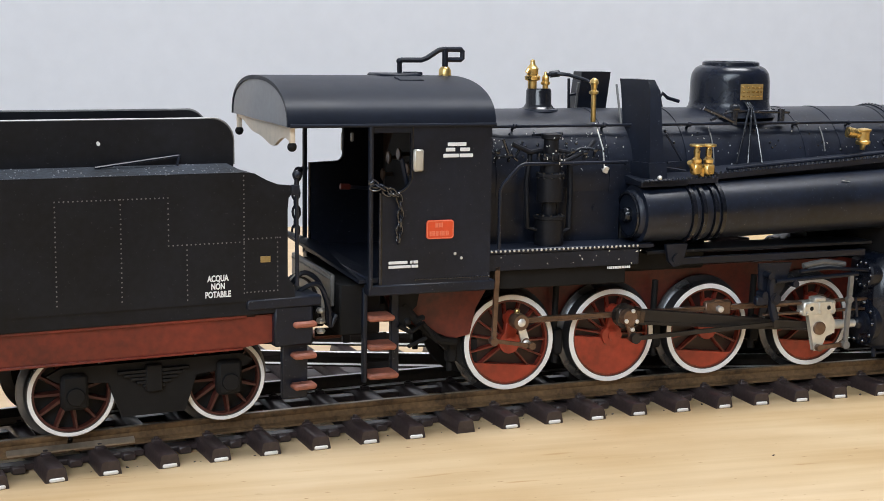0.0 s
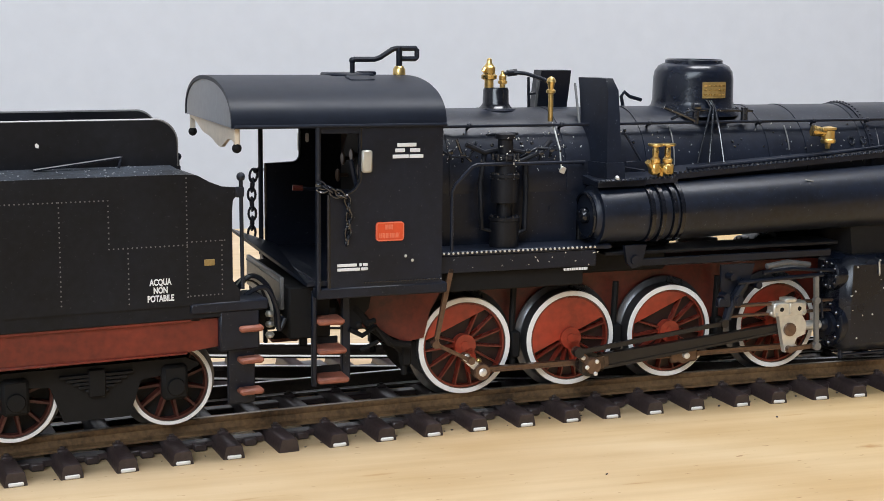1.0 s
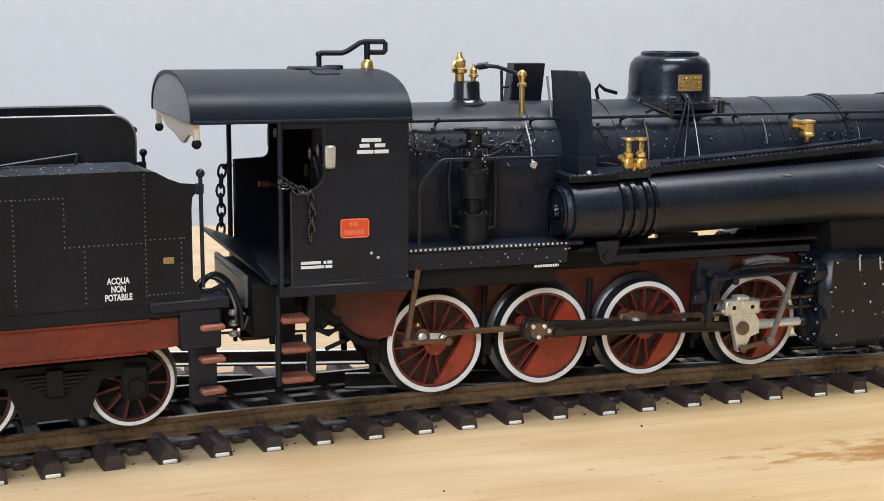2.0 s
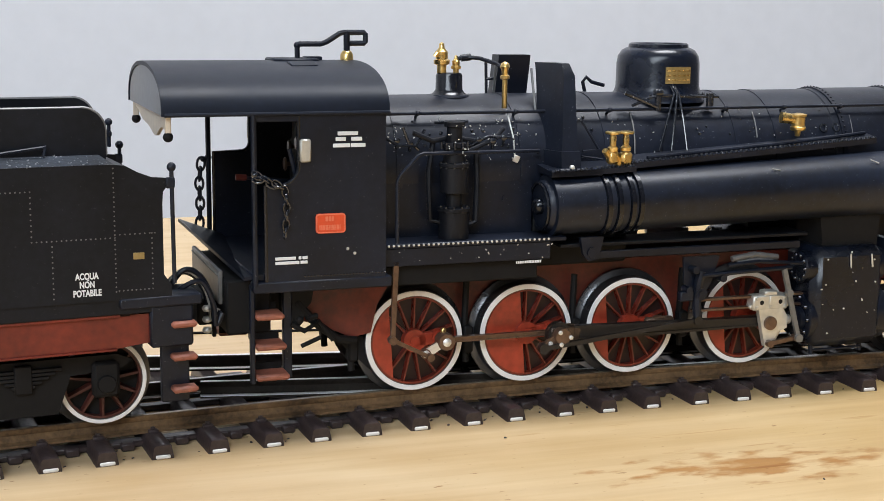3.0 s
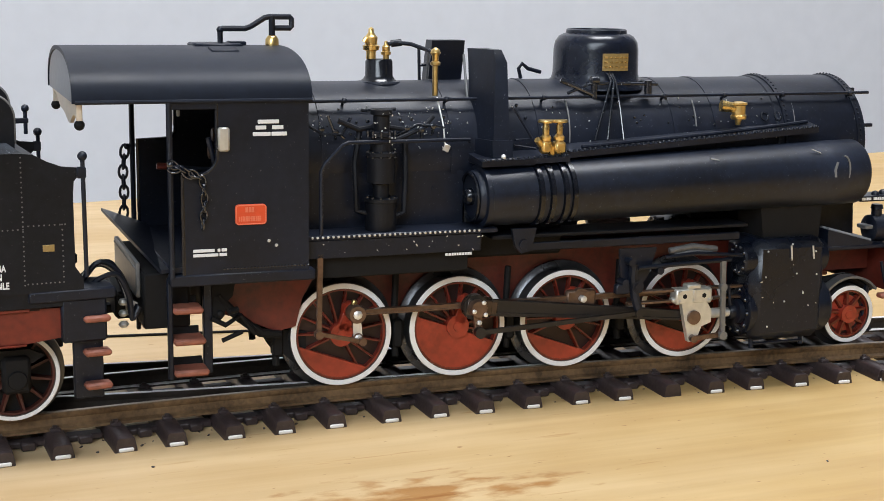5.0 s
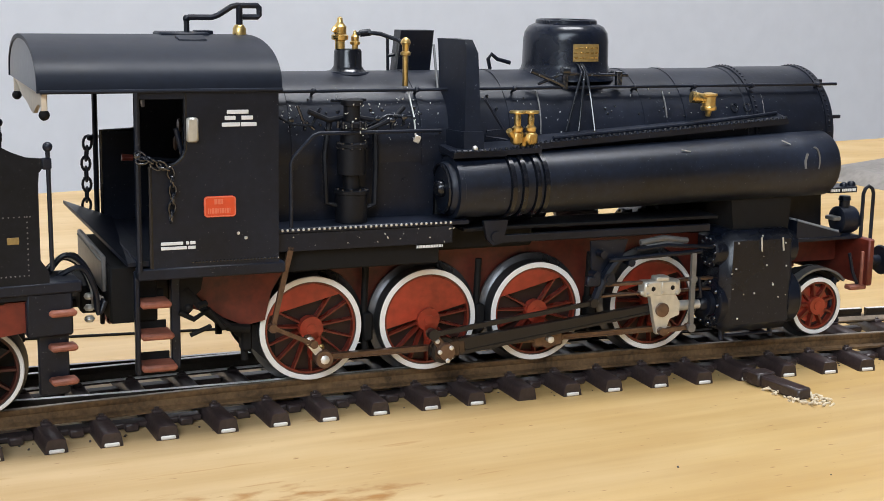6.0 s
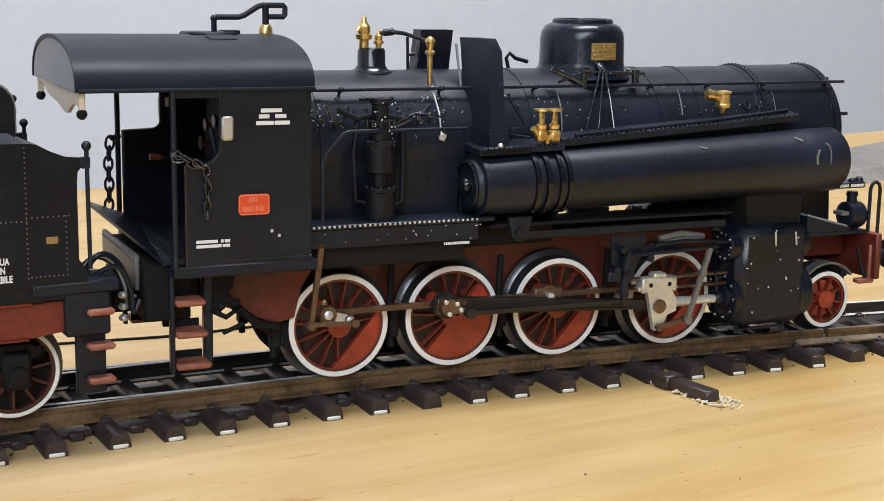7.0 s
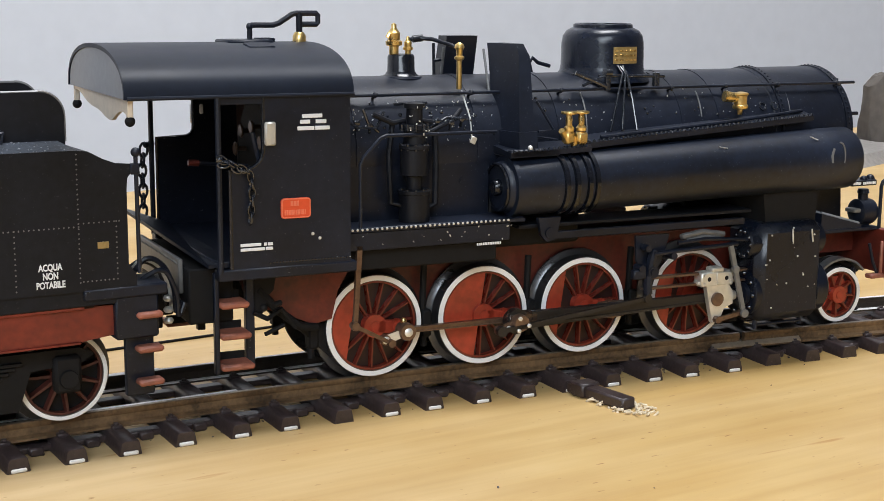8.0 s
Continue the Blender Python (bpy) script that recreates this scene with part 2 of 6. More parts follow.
            for i in range(n):
                faces.append((j * n + i, j * n + (i + 1) % n, q * n + (i + 1) % n, q * n + i))
        if not loop:
            faces.append(tuple(range(n))[::-1])
            faces.append(tuple((k - 1) * n + i for i in range(n)))
        return self.add(pts, faces, m)

    def ball(self, at, r, n=10, squash=1.0):
        rows = [(r * math.sin(math.pi * j / 8), r * squash * -math.cos(math.pi * j / 8)) for j in range(9)]
        rows[0], rows[-1] = (r * 0.02, -r * squash), (r * 0.02, r * squash)
        return self.lathe(rows, at, "Z", n)

    def prism(self, outline, a0, a1, axis="Y", m=None):
        """A flat outline given thickness: (x, z) rows along y, (y, z) along x, (x, y) along z."""
        n = len(outline)

        def put(p, h):
            return {"Y": (p[0], h, p[1]), "X": (h, p[0], p[1]), "Z": (p[0], p[1], h)}[axis]
        pts = [put(p, a0) for p in outline] + [put(p, a1) for p in outline]
        faces = [tuple(range(n)), tuple(range(2 * n - 1, n - 1, -1))]
        faces += [(i, n + i, n + (i + 1) % n, (i + 1) % n) for i in range(n)]
        return self.add(pts, faces, m)

    def rivets(self, rows, r, axis=1, sign=-1, h=None):
        """Small domed heads at points, standing out along an axis."""
        h = h or r * 0.8
        for p in rows:
            pts = []
            for rad, out in ((r, 0), (r * 0.75, h * 0.7)):
                for i in range(6):
                    a = math.pi * i / 3
                    q = [0, 0, 0]
                    q[axis] = sign * out
                    q[(axis + 1) % 3], q[(axis + 2) % 3] = rad * math.cos(a), rad * math.sin(a)
                    pts.append([p[k] + q[k] for k in range(3)])
            q = [0, 0, 0]
            q[axis] = sign * h
            pts.append([p[k] + q[k] for k in range(3)])
            faces = [(i, (i + 1) % 6, 6 + (i + 1) % 6, 6 + i) for i in range(6)] + [(6 + i, 6 + (i + 1) % 6, 12) for i in range(6)]
            self.add(pts, faces)
        return self


def mesh_of(name, form, mat):
    me = bpy.data.meshes.new(name)
    me.from_pydata([(x * MM, y * MM, z * MM) for x, y, z in form.v], [], form.f)
    bm = bmesh.new()
    bm.from_mesh(me)
    bmesh.ops.recalc_face_normals(bm, faces=bm.faces)
    bm.to_mesh(me)
    bm.free()
    me.polygons.foreach_set("use_smooth", [True] * len(me.polygons))
    me.set_sharp_from_angle(angle=radians(38))
    me.materials.append(mat)
    return me


def part(name, form, mat, parent=None, label="", at=None):
    """One mesh object under a thing or part."""
    ob = new(name, mesh_of(name, form, mat))
    ob.parent = parent
    if at is not None:
        ob.matrix_basis = at
    return tagged(ob, label) if label else ob


def line(a, b, n):
    return [tuple(a[k] + (b[k] - a[k]) * i / (n - 1) for k in range(3)) for i in range(n)]


def mirrored(form):
    g = Form()
    g.v, g.f = [(x, -y, z) for x, y, z in form.v], [f[::-1] for f in form.f]
    return g


def both(name, form, mat, parent, label=""):
    """The same part on the near and the far side."""
    part(name, mirrored(form), mat, parent, label)
    return part(name, form, mat, parent, label)


def arc(cx, cz, r, a0, a1, n):
    return [(cx + r * math.cos(radians(a0 + (a1 - a0) * i / n)), cz + r * math.sin(radians(a0 + (a1 - a0) * i / n))) for i in range(n + 1)]


# ---- room, table and wall ----
def block(name, x0, x1, y0, y1, z0, z1, mat, label="", category="", kind="structure"):
    g = Form().box(x0, x1, y0, y1, z0, z1, 1.0)
    ob = part(name, g, mat)
    return tagged(ob, label, category, kind=kind)


block("floor", -1800, 1800, -1600, 1000, -790, -760, FLOORM, "grey room floor below the table", "floor")
block("wall_north", -1800, 1800, 900, 950, -760, 1800, WALL, "plain grey-white plaster wall behind the table", "wall")
block("wall_south", -1800, 1800, -1600, -1550, -760, 1800, DIM, "unseen wall, darkened to keep the room behind dim", "wall")
block("wall_west", -1850, -1800, -1600, 950, -760, 1800, WALL, "plain grey-white plaster wall", "wall")
block("wall_east", 1800, 1850, -1600, 950, -760, 1800, DIM, "unseen wall, darkened to keep the room behind dim", "wall")
# frame made up, out of view, to house the front fill
def fill_light_frame():
    w = new("fill_frame_1")
    tagged(w, "white frame added round the unseen front fill light", "window", kind="structure")
    for x0, x1, z0, z1 in ((-1360, -1310, 410, 1390), (210, 260, 410, 1390), (-1310, 210, 410, 440), (-1310, 210, 1360, 1390)):
        part("fill_frame_bar", Form().box(x0, x1, -1548, -1500, z0, z1, 4), CEIL, w)


fill_light_frame()
block("ceiling", -1850, 1850, -1600, 950, 1800, 1840, CEIL, "plain white ceiling", "ceiling")


def table():
    g = Form().prism([(-600, -420), (800, -420), (800, 345), (550, 283), (140, 232), (20, 212), (-600, 222)], -20, 0, "Z")
    t = new("table")
    tagged(t, "pale pine board table carrying the model railway track", "table")
    part("tabletop", g, PINE, t, "pale pine board with knots and brown stains")
    for x, y in ((-560, -380), (720, -380), (-560, 160), (720, 240)):
        part("leg", Form().box(x, x + 45, y, y + 45, -760, -20, 3), PINE, t)


table()


# ---- track ----
def arc_point(u, off, z):
    """A place at u millimetres along the sleeper ends, off to the far side of the track's middle."""
    a = (u - 71.51 - X_ARC) / R_ARC
    r = R_ARC + 14.93 + off
    return (X_ARC + r * math.sin(a), Y_ARC + r * math.cos(a), z)


def rail(u0, u1, off, name, label, at=None, bright=False):
    at = at or arc_point
    bright = bright or off > 0
    prof = [(-1.1, 2.0), (-1.1, 2.35), (-0.35, 2.65), (-0.3, 3.6), (-0.48, 3.85), (-0.48, 4.42), (-0.36, 4.53), (0.36, 4.53), (0.48, 4.42), (0.48, 3.85), (0.3, 3.6), (0.35, 2.65), (1.1, 2.35), (1.1, 2.0)]
    n = max(2, int((u1 - u0) / 5))
    pts = [at(u0 + (u1 - u0) * i / n, off + w, h) for i in range(n + 1) for w, h in prof]
    k = len(prof)
    faces = [(i * k + j, i * k + (j + 1) % k, (i + 1) * k + (j + 1) % k, (i + 1) * k + j) for i in range(n) for j in range(k)]
    faces += [tuple(range(k)), tuple(n * k + j for j in range(k))[::-1]]
    r = part(name, Form().add(pts, faces), RAILSHADE if bright else RAILSIDE)
    tagged(r, label, "rail", "rails of the track", kind="structure")
    top = [at(u0 + (u1 - u0) * i / n, off + w, h) for i in range(n + 1) for w, h in ((-0.40, 4.50), (-0.34, 4.552), (0.34, 4.552), (0.40, 4.50))]
    faces = [(i * 4 + j, i * 4 + (j + 1) % 4, (i + 1) * 4 + (j + 1) % 4, (i + 1) * 4 + j) for i in range(n) for j in range(4)]
    part("rail_head", Form().add(top, faces), FARSHEEN if bright else RAILTOP, r, "worn bright running surface")
    if bright:
        # pale strip that puts a glint along the foot
        foot = [at(u0 + (u1 - u0) * i / n, off + w, h) for i in range(n + 1) for w, h in ((-1.16, 2.30), (-1.12, 2.42), (-0.70, 2.56), (-0.66, 2.48))]
        part("rail_foot", Form().add(foot, faces), FARSHEEN, r, "pale strip painted in as a glint along the rail foot")


for off in (-8.65, 8.65):
    rail(-150, -44.6, off, "rail", "rusty brown model rail with a worn top")
    rail(-43.8, 257.0, off, "rail", "rusty brown model rail with a worn top")
    rail(258.0, 420, off, "rail", "rusty brown model rail with a worn top")


def branch_point(u, off, z):
    """A place u millimetres back from the switch blades' tips along the diverging line, off to its far side."""
    x, k = 110 - u, 8.4e-4
    s = 2 * k * u
    n = math.hypot(1, s)
    return (x + off * s / n, -9.0 + k * u * u + off / n, z)


for u0, u1, off in ((14, 126, 0.0), (141, 290, 0.0), (20, 290, 17.3)):
    rail(u0, u1, off, "turnout_rail", "diverging model rail of a turnout with a bright top", branch_point, True)


def joiner(u, off):
    g = Form()
    for side in (-1, 1):
        pts = [arc_point(u - 9 + 18 * i / 6, off + side * w, h) for i in range(7) for w, h in ((0.5, 2.9), (1.15, 2.35), (1.5, 2.35), (1.5, 2.6), (0.8, 3.2))]
        faces = [(i * 5 + j, i * 5 + (j + 1) % 5, (i + 1) * 5 + (j + 1) % 5, (i + 1) * 5 + j) for i in range(6) for j in range(5)]
        g.add(pts, faces)
    tagged(part("rail_joiner", g, RAILTOP), "pale metal sleeve joining two rail ends", "rail joiner", "joiners on the rails")


for u in (-44.2, 260.0):
    for off in (-8.65, 8.65):
        joiner(u, off)


def sleepers():
    def sleeper_form(half, far=None):
        g = Form()
        far = far or half
        sec = [(-1.6, 0.0), (-1.6, 0.25), (-1.28, 1.8), (-1.0, 2.05), (1.0, 2.05), (1.28, 1.8), (1.6, 0.25), (1.6, 0.0)]
        rows = [(-half, 0.82), (-half + 0.2, 1.0), (far - 0.2, 1.0), (far, 0.82)]
        pts = [(x * (1 if s == 1 else 0.95), y, z * (1 if s == 1 else 0.95)) for y, s in rows for x, z in sec]
        faces = [(i * 8 + j, i * 8 + (j + 1) % 8, (i + 1) * 8 + (j + 1) % 8, (i + 1) * 8 + j) for i in range(3) for j in range(8)]
        faces += [tuple(range(8)), tuple(24 + j for j in range(8))[::-1]]
        return g.add(pts, faces)

    def chairs():
        g = Form()
        for y in (-8.65, 8.65):
            for s in (-1, 1):
                g.box(-0.75, 0.75, y + s * 1.35 - 0.6, y + s * 1.35 + 0.6, 1.9, 2.55, 0.15)
                g.box(-0.35, 0.35, y + s * 1.15 - 0.3, y + s * 1.15 + 0.3, 2.4, 2.85, 0.1)
        return g

    # white bar that paints in the glint at the sleeper's foot
    def bead():
        g = Form()
        g.box(-1.05, 1.05, -16.75, -16.4, 0.06, 0.62, 0.16)
        return g

    def web():
        g = Form()
        for y in (-8.65, 8.65):
            g.box(1.2, 6.6, y - 1.1, y + 1.1, 0.1, 1.0, 0.2)
        g.box(3.0, 5.0, -11.3, -9.9, 0.05, 1.25, 0.25)
        return g
    # dark slab added in place of the shade between the turnout sleepers
    def bed_shade():
        return Form().box(1.2, 6.6, 13.5, 18.6, 0.05, 0.75, 0.15)
    short = mesh_of("sleeper", sleeper_form(16.5, 15.0), SLEEPER)
    long_ = mesh_of("sleeper", sleeper_form(15.1), SLEEPER)
    ch, bd, wb = mesh_of("rail_chair", chairs(), SLEEPER), mesh_of("end_glint", bead(), ENDGLINT), mesh_of("web", web(), SLEEPER)
    tw = mesh_of("turnout_shade_slab", bed_shade(), SLEEPER)
    rnd = random.Random(4)
    for n in range(-22, 48):
        u = 38.5 + 7.862 * n
        if n > 27:
            u += 1.2
        a = (u - 71.51 - X_ARC) / R_ARC
        x, y, _ = arc_point(u, 0, 0)
        reach = -9.0 + 8.4e-4 * (110 - x) ** 2 + 17.5 - y + 4.6 if -112 < x < 92 else 0
        s = new("sleeper", long_ if n > 27 else short if reach < 15.5 else mesh_of("sleeper", sleeper_form(16.5, reach), SLEEPER))
        s.matrix_basis = mm(x + rnd.uniform(-0.1, 0.1), y + rnd.uniform(-0.15, 0.15), 0.0, 0, 0, -math.degrees(a) + rnd.uniform(-1.2, 1.2))
        tagged(s, "dark brown plastic sleeper under the rails", "sleeper", "sleepers of the track")
        for nm, me in (("rail_chair", ch), ("web", wb)) + ((("end_glint", bd),) if n <= 27 and rnd.random() < 0.93 else ()):
            o = new(nm, me)
            o.parent = s
        if reach > 21:
            for k in range(int((reach - 14) / 5.5)):
                o = new("turnout_shade_slab", tw)
                o.parent = s
                o.matrix_basis = mm(0, 5.5 * k, 0.15 * (k % 2) - 0.05)
    for n in range(9):
        u = 228 + 7.9 * n
        x, y, _ = branch_point(u, 8.65, 0)
        s = new("sleeper", short)
        s.matrix_basis = mm(x, y, 0.0, 0, 0, -math.degrees(math.atan(2 * 8.4e-4 * u)))
        tagged(s, "dark brown plastic sleeper under the rails", "sleeper", "sleepers of the track")
        o = new("rail_chair", ch)
        o.parent = s


sleepers()


# ---- engine ----
engine = new("steam_locomotive")
tagged(engine, "black model steam locomotive with red frames and white-rimmed wheels", "locomotive")
DRIVERS = (25.2, 43.8, 62.15, 83.2)
AXLE = 7.87
CRANK = 4.0
BZ = 34.2  # boiler axis


def boiler_y(z, r=10.9):
    return -math.sqrt(max(0.0, r * r - (z - BZ) ** 2))


def boiler():
    b = part("boiler", Form().lathe([(10.6, 17.5), (10.85, 17.8), (10.9, 60), (11.0, 100)], (0, 0, BZ), "X", 72), BLACK, engine)
    for x, r in ((22.5, 11.0), (42.5, 11.0), (57.0, 11.02), (80.5, 11.05), (88.0, 11.08)):
        part("boiler_band", Form().lathe([(r - 0.3, x - 0.55), (r, x - 0.5), (r, x + 0.5), (r - 0.3, x + 0.55)], (0, 0, BZ), "X", 72), BLACK, b)
    s = part("smokebox", Form().lathe([(10.9, 99), (11.15, 99.3), (11.2, 115.2), (11.0, 116.1), (9.9, 116.5), (9.6, 116.8), (7.5, 117.6), (3.5, 118.2), (0.3, 118.4)], (0, 0, BZ), "X", 72), BLACK, engine)
    for x in (101.0, 115.0):
        part("smokebox_band", Form().lathe([(11.0, x - 0.7), (11.38, x - 0.62), (11.38, x + 0.62), (11.0, x + 0.7)], (0, 0, BZ), "X", 72), BLACK, s)
        g = Form()
        for i in range(40):
            a = math.pi * i / 39
            p = Vector((0, -math.cos(a) * 11.35, math.sin(a) * 11.35))
            g.ball((x, p.y, BZ + p.z), 0.22, 6)
        part("riveted_seam", g, BLACK, s)
    g = Form()
    for a in (20, 60, 110, 160, 200, 240, 290, 335):
        y, z = 9.4 * math.cos(radians(a)), BZ + 9.4 * math.sin(radians(a))
        g.box(116.1, 118.8, y - 0.3, y + 0.3, z - 0.3, z + 0.3, 0.1)
    part("door_clamp", g, BLACK, s)
    # hand rail with knobs along the flank
    for sgn in (-1, 1):
        y = sgn * 8.6
        g = Form().tube([(19, y, 42.7), (60, y, 42.8), (117.8, y, 42.9)], 0.25, 8)
        r = part("hand_rail", g, BLACK, engine)
        for x in (26, 42, 58, 79, 90, 101, 114):
            part("rail_knob", Form().cyl((x, sgn * 7.4, 42.1), (x, y, 42.8), 0.22, 8).ball((x, y, 42.8), 0.45, 8), BLACK, r)
    # joints, small pipes and cleats on the flank
    for x, z0, z1 in ((102.3, 36.5, 42.4), (91.0, 39.5, 41.5), (84.0, 38.0, 42.0), (114.2, 38.5, 42.0), (61.5, 36.0, 42.3)):
        part("flank_pipe", Form().tube([(x + 0.1 * (z - z0), boiler_y(z) - 0.2, z) for z in np.linspace(z0, z1, 6)], 0.13, 6), GREYPLATE, engine, "bare metal pipe clipped to the boiler")
    g = Form()
    rnd = random.Random(7)
    for _ in range(46):
        x, z = rnd.uniform(21, 112), rnd.uniform(36.5, 42.3)
        g.ball((x, boiler_y(z) - 0.05, z), rnd.uniform(0.12, 0.28), 6)
    part("boiler_stud", g, POLISHED, engine)
    g = Form()
    for x in (97.0, 99.5):
        g.tube([(x + 0.6 * math.cos(a), boiler_y(39.3 + 0.6 * math.sin(a)) - 0.2, 39.3 + 0.6 * math.sin(a)) for a in np.linspace(0, 2 * math.pi, 14)[:-1]], 0.2, 6, loop=True)
    part("eyelet", g, POLISHED, engine)


boiler()


def side_drums():
    """Inclined preheater drums along both flanks, with bands, end plate and studded seam."""
    tilt = Matrix.Translation((45.3, -13.5, 28.6)) @ Matrix.Rotation(radians(-1.5), 4, "Y")
    prof = [(3.6, -0.9), (3.9, -0.6), (4.0, 0.0), (4.75, 0.1), (4.75, 0.9), (4.55, 1.0), (4.75, 9), (5.0, 40), (5.3, 60), (5.3, 66.4), (4.9, 67.0)]
    drum = Form().lathe(prof, (0, 0, 0), "X", 56, m=tilt)
    for sgn in (1, -1):
        fm = (lambda g: g) if sgn == 1 else mirrored
        d = part("side_drum", fm(drum), DRUM, engine, "satin black preheater drum")
        for x, r in ((8.6, 5.15), (10.4, 5.2), (12.6, 5.2), (14.0, 5.15)):
            part("drum_band", fm(Form().lathe([(r - 0.4, x - 0.5), (r, x - 0.35), (r, x + 0.35), (r - 0.4, x + 0.5)], (0, 0, 0), "X", 56, m=tilt)), GLOSS, d)
        g = Form()
        for i in range(14):
            a = 2 * math.pi * i / 14
            g.lathe([(0.32, -0.55), (0.32, -0.1), (0.3, 0)], (-0.1, 3.2 * math.cos(a) * 1.0, 3.2 * math.sin(a)), "X", 6, m=tilt)
        g.lathe([(1.0, -2.0), (1.3, -1.6), (1.3, -0.8)], (0, 0, 0), "X", 16, m=tilt)
        g.tube([tilt @ Vector((-1.1, 3.6 * math.cos(a), 3.6 * math.sin(a))) for a in np.linspace(0.4, 5.2, 20)], 0.28, 6)
        part("end_plate", fm(g), GLOSS, d)
        # studded plate that joins drum and boiler
        g = Form()
        pts = [(44.8, -16.6, 34.1), (44.8, -9.5, 34.9), (59, -9.5, 35.3), (59, -16.6, 34.6)]
        g.add(pts + [(x, y, z - 0.8) for x, y, z in pts], [(0, 1, 2, 3), (4, 7, 6, 5), (0, 4, 5, 1), (1, 5, 6, 2), (2, 6, 7, 3), (3, 7, 4, 0)])
        pts = [(59, -15.2, 35.0), (59, -9.0, 36.0), (105, -9.0, 38.7), (105, -13.6, 37.8)]
        g.add(pts + [(x, y, z - 0.9) for x, y, z in pts], [(0, 1, 2, 3), (4, 7, 6, 5), (0, 4, 5, 1), (1, 5, 6, 2), (2, 6, 7, 3), (3, 7, 4, 0)])
        part("saddle_plate", fm(g), BLACK, engine)
        r = Form().rivets(line((45.3, -16.4, 34.12), (58.6, -16.4, 34.58), 16), 0.3, 2, 1, 0.4)
        r.rivets(line((59.5, -15.0, 35.03), (104.5, -13.5, 37.78), 50), 0.32, 2, 1, 0.42)
        part("riveted_seam", fm(r), POLISHED, engine)
        part("oil_pipe", fm(Form().tube([(62, -14.3, 35.7), (85, -13.4, 37.1), (97, -12.8, 38.0), (104, -11.5, 38.5)], 0.3, 8)), BLACK, engine)
        # oval wash-out cover and scuffs near the front end
        g = Form()
        g.tube([(106.5 + 1.3 * math.cos(a), -18.75, 31.2 + 2.4 * math.sin(a)) for a in np.linspace(-0.5, 1.6, 9)], 0.14, 6).tube([(105.4, -18.7, 32.6), (105.0, -18.75, 31.4), (105.1, -18.78, 30.2)], 0.22, 6)
        part("rubbed_mark", fm(g), GREYPLATE, d, "rubbed bare metal mark")
        part("scuff", fm(Form().tube([(101.5, -17.0, 34.6), (103.0, -17.3, 34.0)], 0.09, 5).tube([(83.0, -16.9, 33.6), (84.6, -17.0, 33.3)], 0.08, 5)), STEEL, d, "scratch of bare metal")


side_drums()


def ducts():
    """Tall flat smoke ducts that climb from the drums over the boiler's shoulder."""
    for sgn in (1, -1):
        fm = (lambda g: g) if sgn == 1 else mirrored
        if sgn == 1:
            lo, hi, top = [(45.6, -9.8), (47.0, -15.3), (49.8, -15.3), (49.6, -9.8)], [(46.9, -4.2), (48.8, -10.2), (50.1, -10.2), (50.0, -4.2)], 50.2
            shoulder = [(46.8, -4.9), (48.6, -11.6), (50.5, -11.6), (50.4, -4.9)]
        else:
            lo, hi, top = [(44.0, -8.5), (44.2, -12.5), (49.8, -12.5), (49.7, -8.5)], [(44.6, -5.5), (44.8, -9.0), (50.2, -9.0), (50.2, -5.5)], 51.0
            shoulder = [(44.6, -5.9), (44.8, -9.5), (50.2, -9.5), (50.2, -5.9)]
        mid = [((p[0] + q[0]) / 2, (p[1] + q[1]) / 2) for p, q in zip(lo, shoulder)]
        rows = [[(x, y, z) for x, y in ring] for ring, z in ((lo, 33.6), (mid, (32.0 + top) / 2), (shoulder, top - 1.9), (hi, top))]
        pts = [p for row in rows for p in row]
        n = len(rows)
        faces = [(i * 4 + j, i * 4 + (j + 1) % 4, (i + 1) * 4 + (j + 1) % 4, (i + 1) * 4 + j) for i in range(n - 1) for j in range(4)]
        faces += [(0, 1, 2, 3)[::-1], tuple((n - 1) * 4 + j for j in range(4))]
        d = part("smoke_duct", fm(Form().add(pts, faces)), BLACK, engine, "tall matt black smoke duct")
        part("duct_edge", fm(Form().tube([(lo[0][0], lo[0][1], 33.4), (mid[0][0] - 0.2, mid[0][1], 41.0), (hi[0][0] - 0.6, hi[0][1], 49.2)], 0.2, 6)), GREYPLATE, d, "worn grey edge strip")
        part("stay", fm(Form().tube([(51.6, -12.0, 41.5), (54.4, -12.6, 37.0), (51.6, -12.8, 36.8)], 0.2, 6).tube([(51.4, -12.8, 36.0), (55.0, -12.8, 35.4)], 0.2, 6)), BLACK, d)
        part("duct_foot", fm(Form().box(44.9, 53.4, -16.6, -10.2, 33.3, 34.5, 0.2)), BLACK, d)
        if sgn == 1:
            sock = [(45.4, -9.6), (46.9, -15.55), (50.1, -15.55), (49.9, -9.6)]
            pts = [(x, y, 34.2) for x, y in sock] + [(x + 0.15, y + 0.75, 37.0) for x, y in sock]
            part("duct_socket", Form().add(pts, [(3, 2, 1, 0), (4, 5, 6, 7), (0, 1, 5, 4), (1, 2, 6, 5), (2, 3, 7, 6), (3, 0, 4, 7)]), BLACK, d)
            part("duct_rivet", Form().ball((48.3, -16.2, 34.7), 0.42, 8), STEEL, d, "bare metal rivet")


ducts()


DX = 70.85


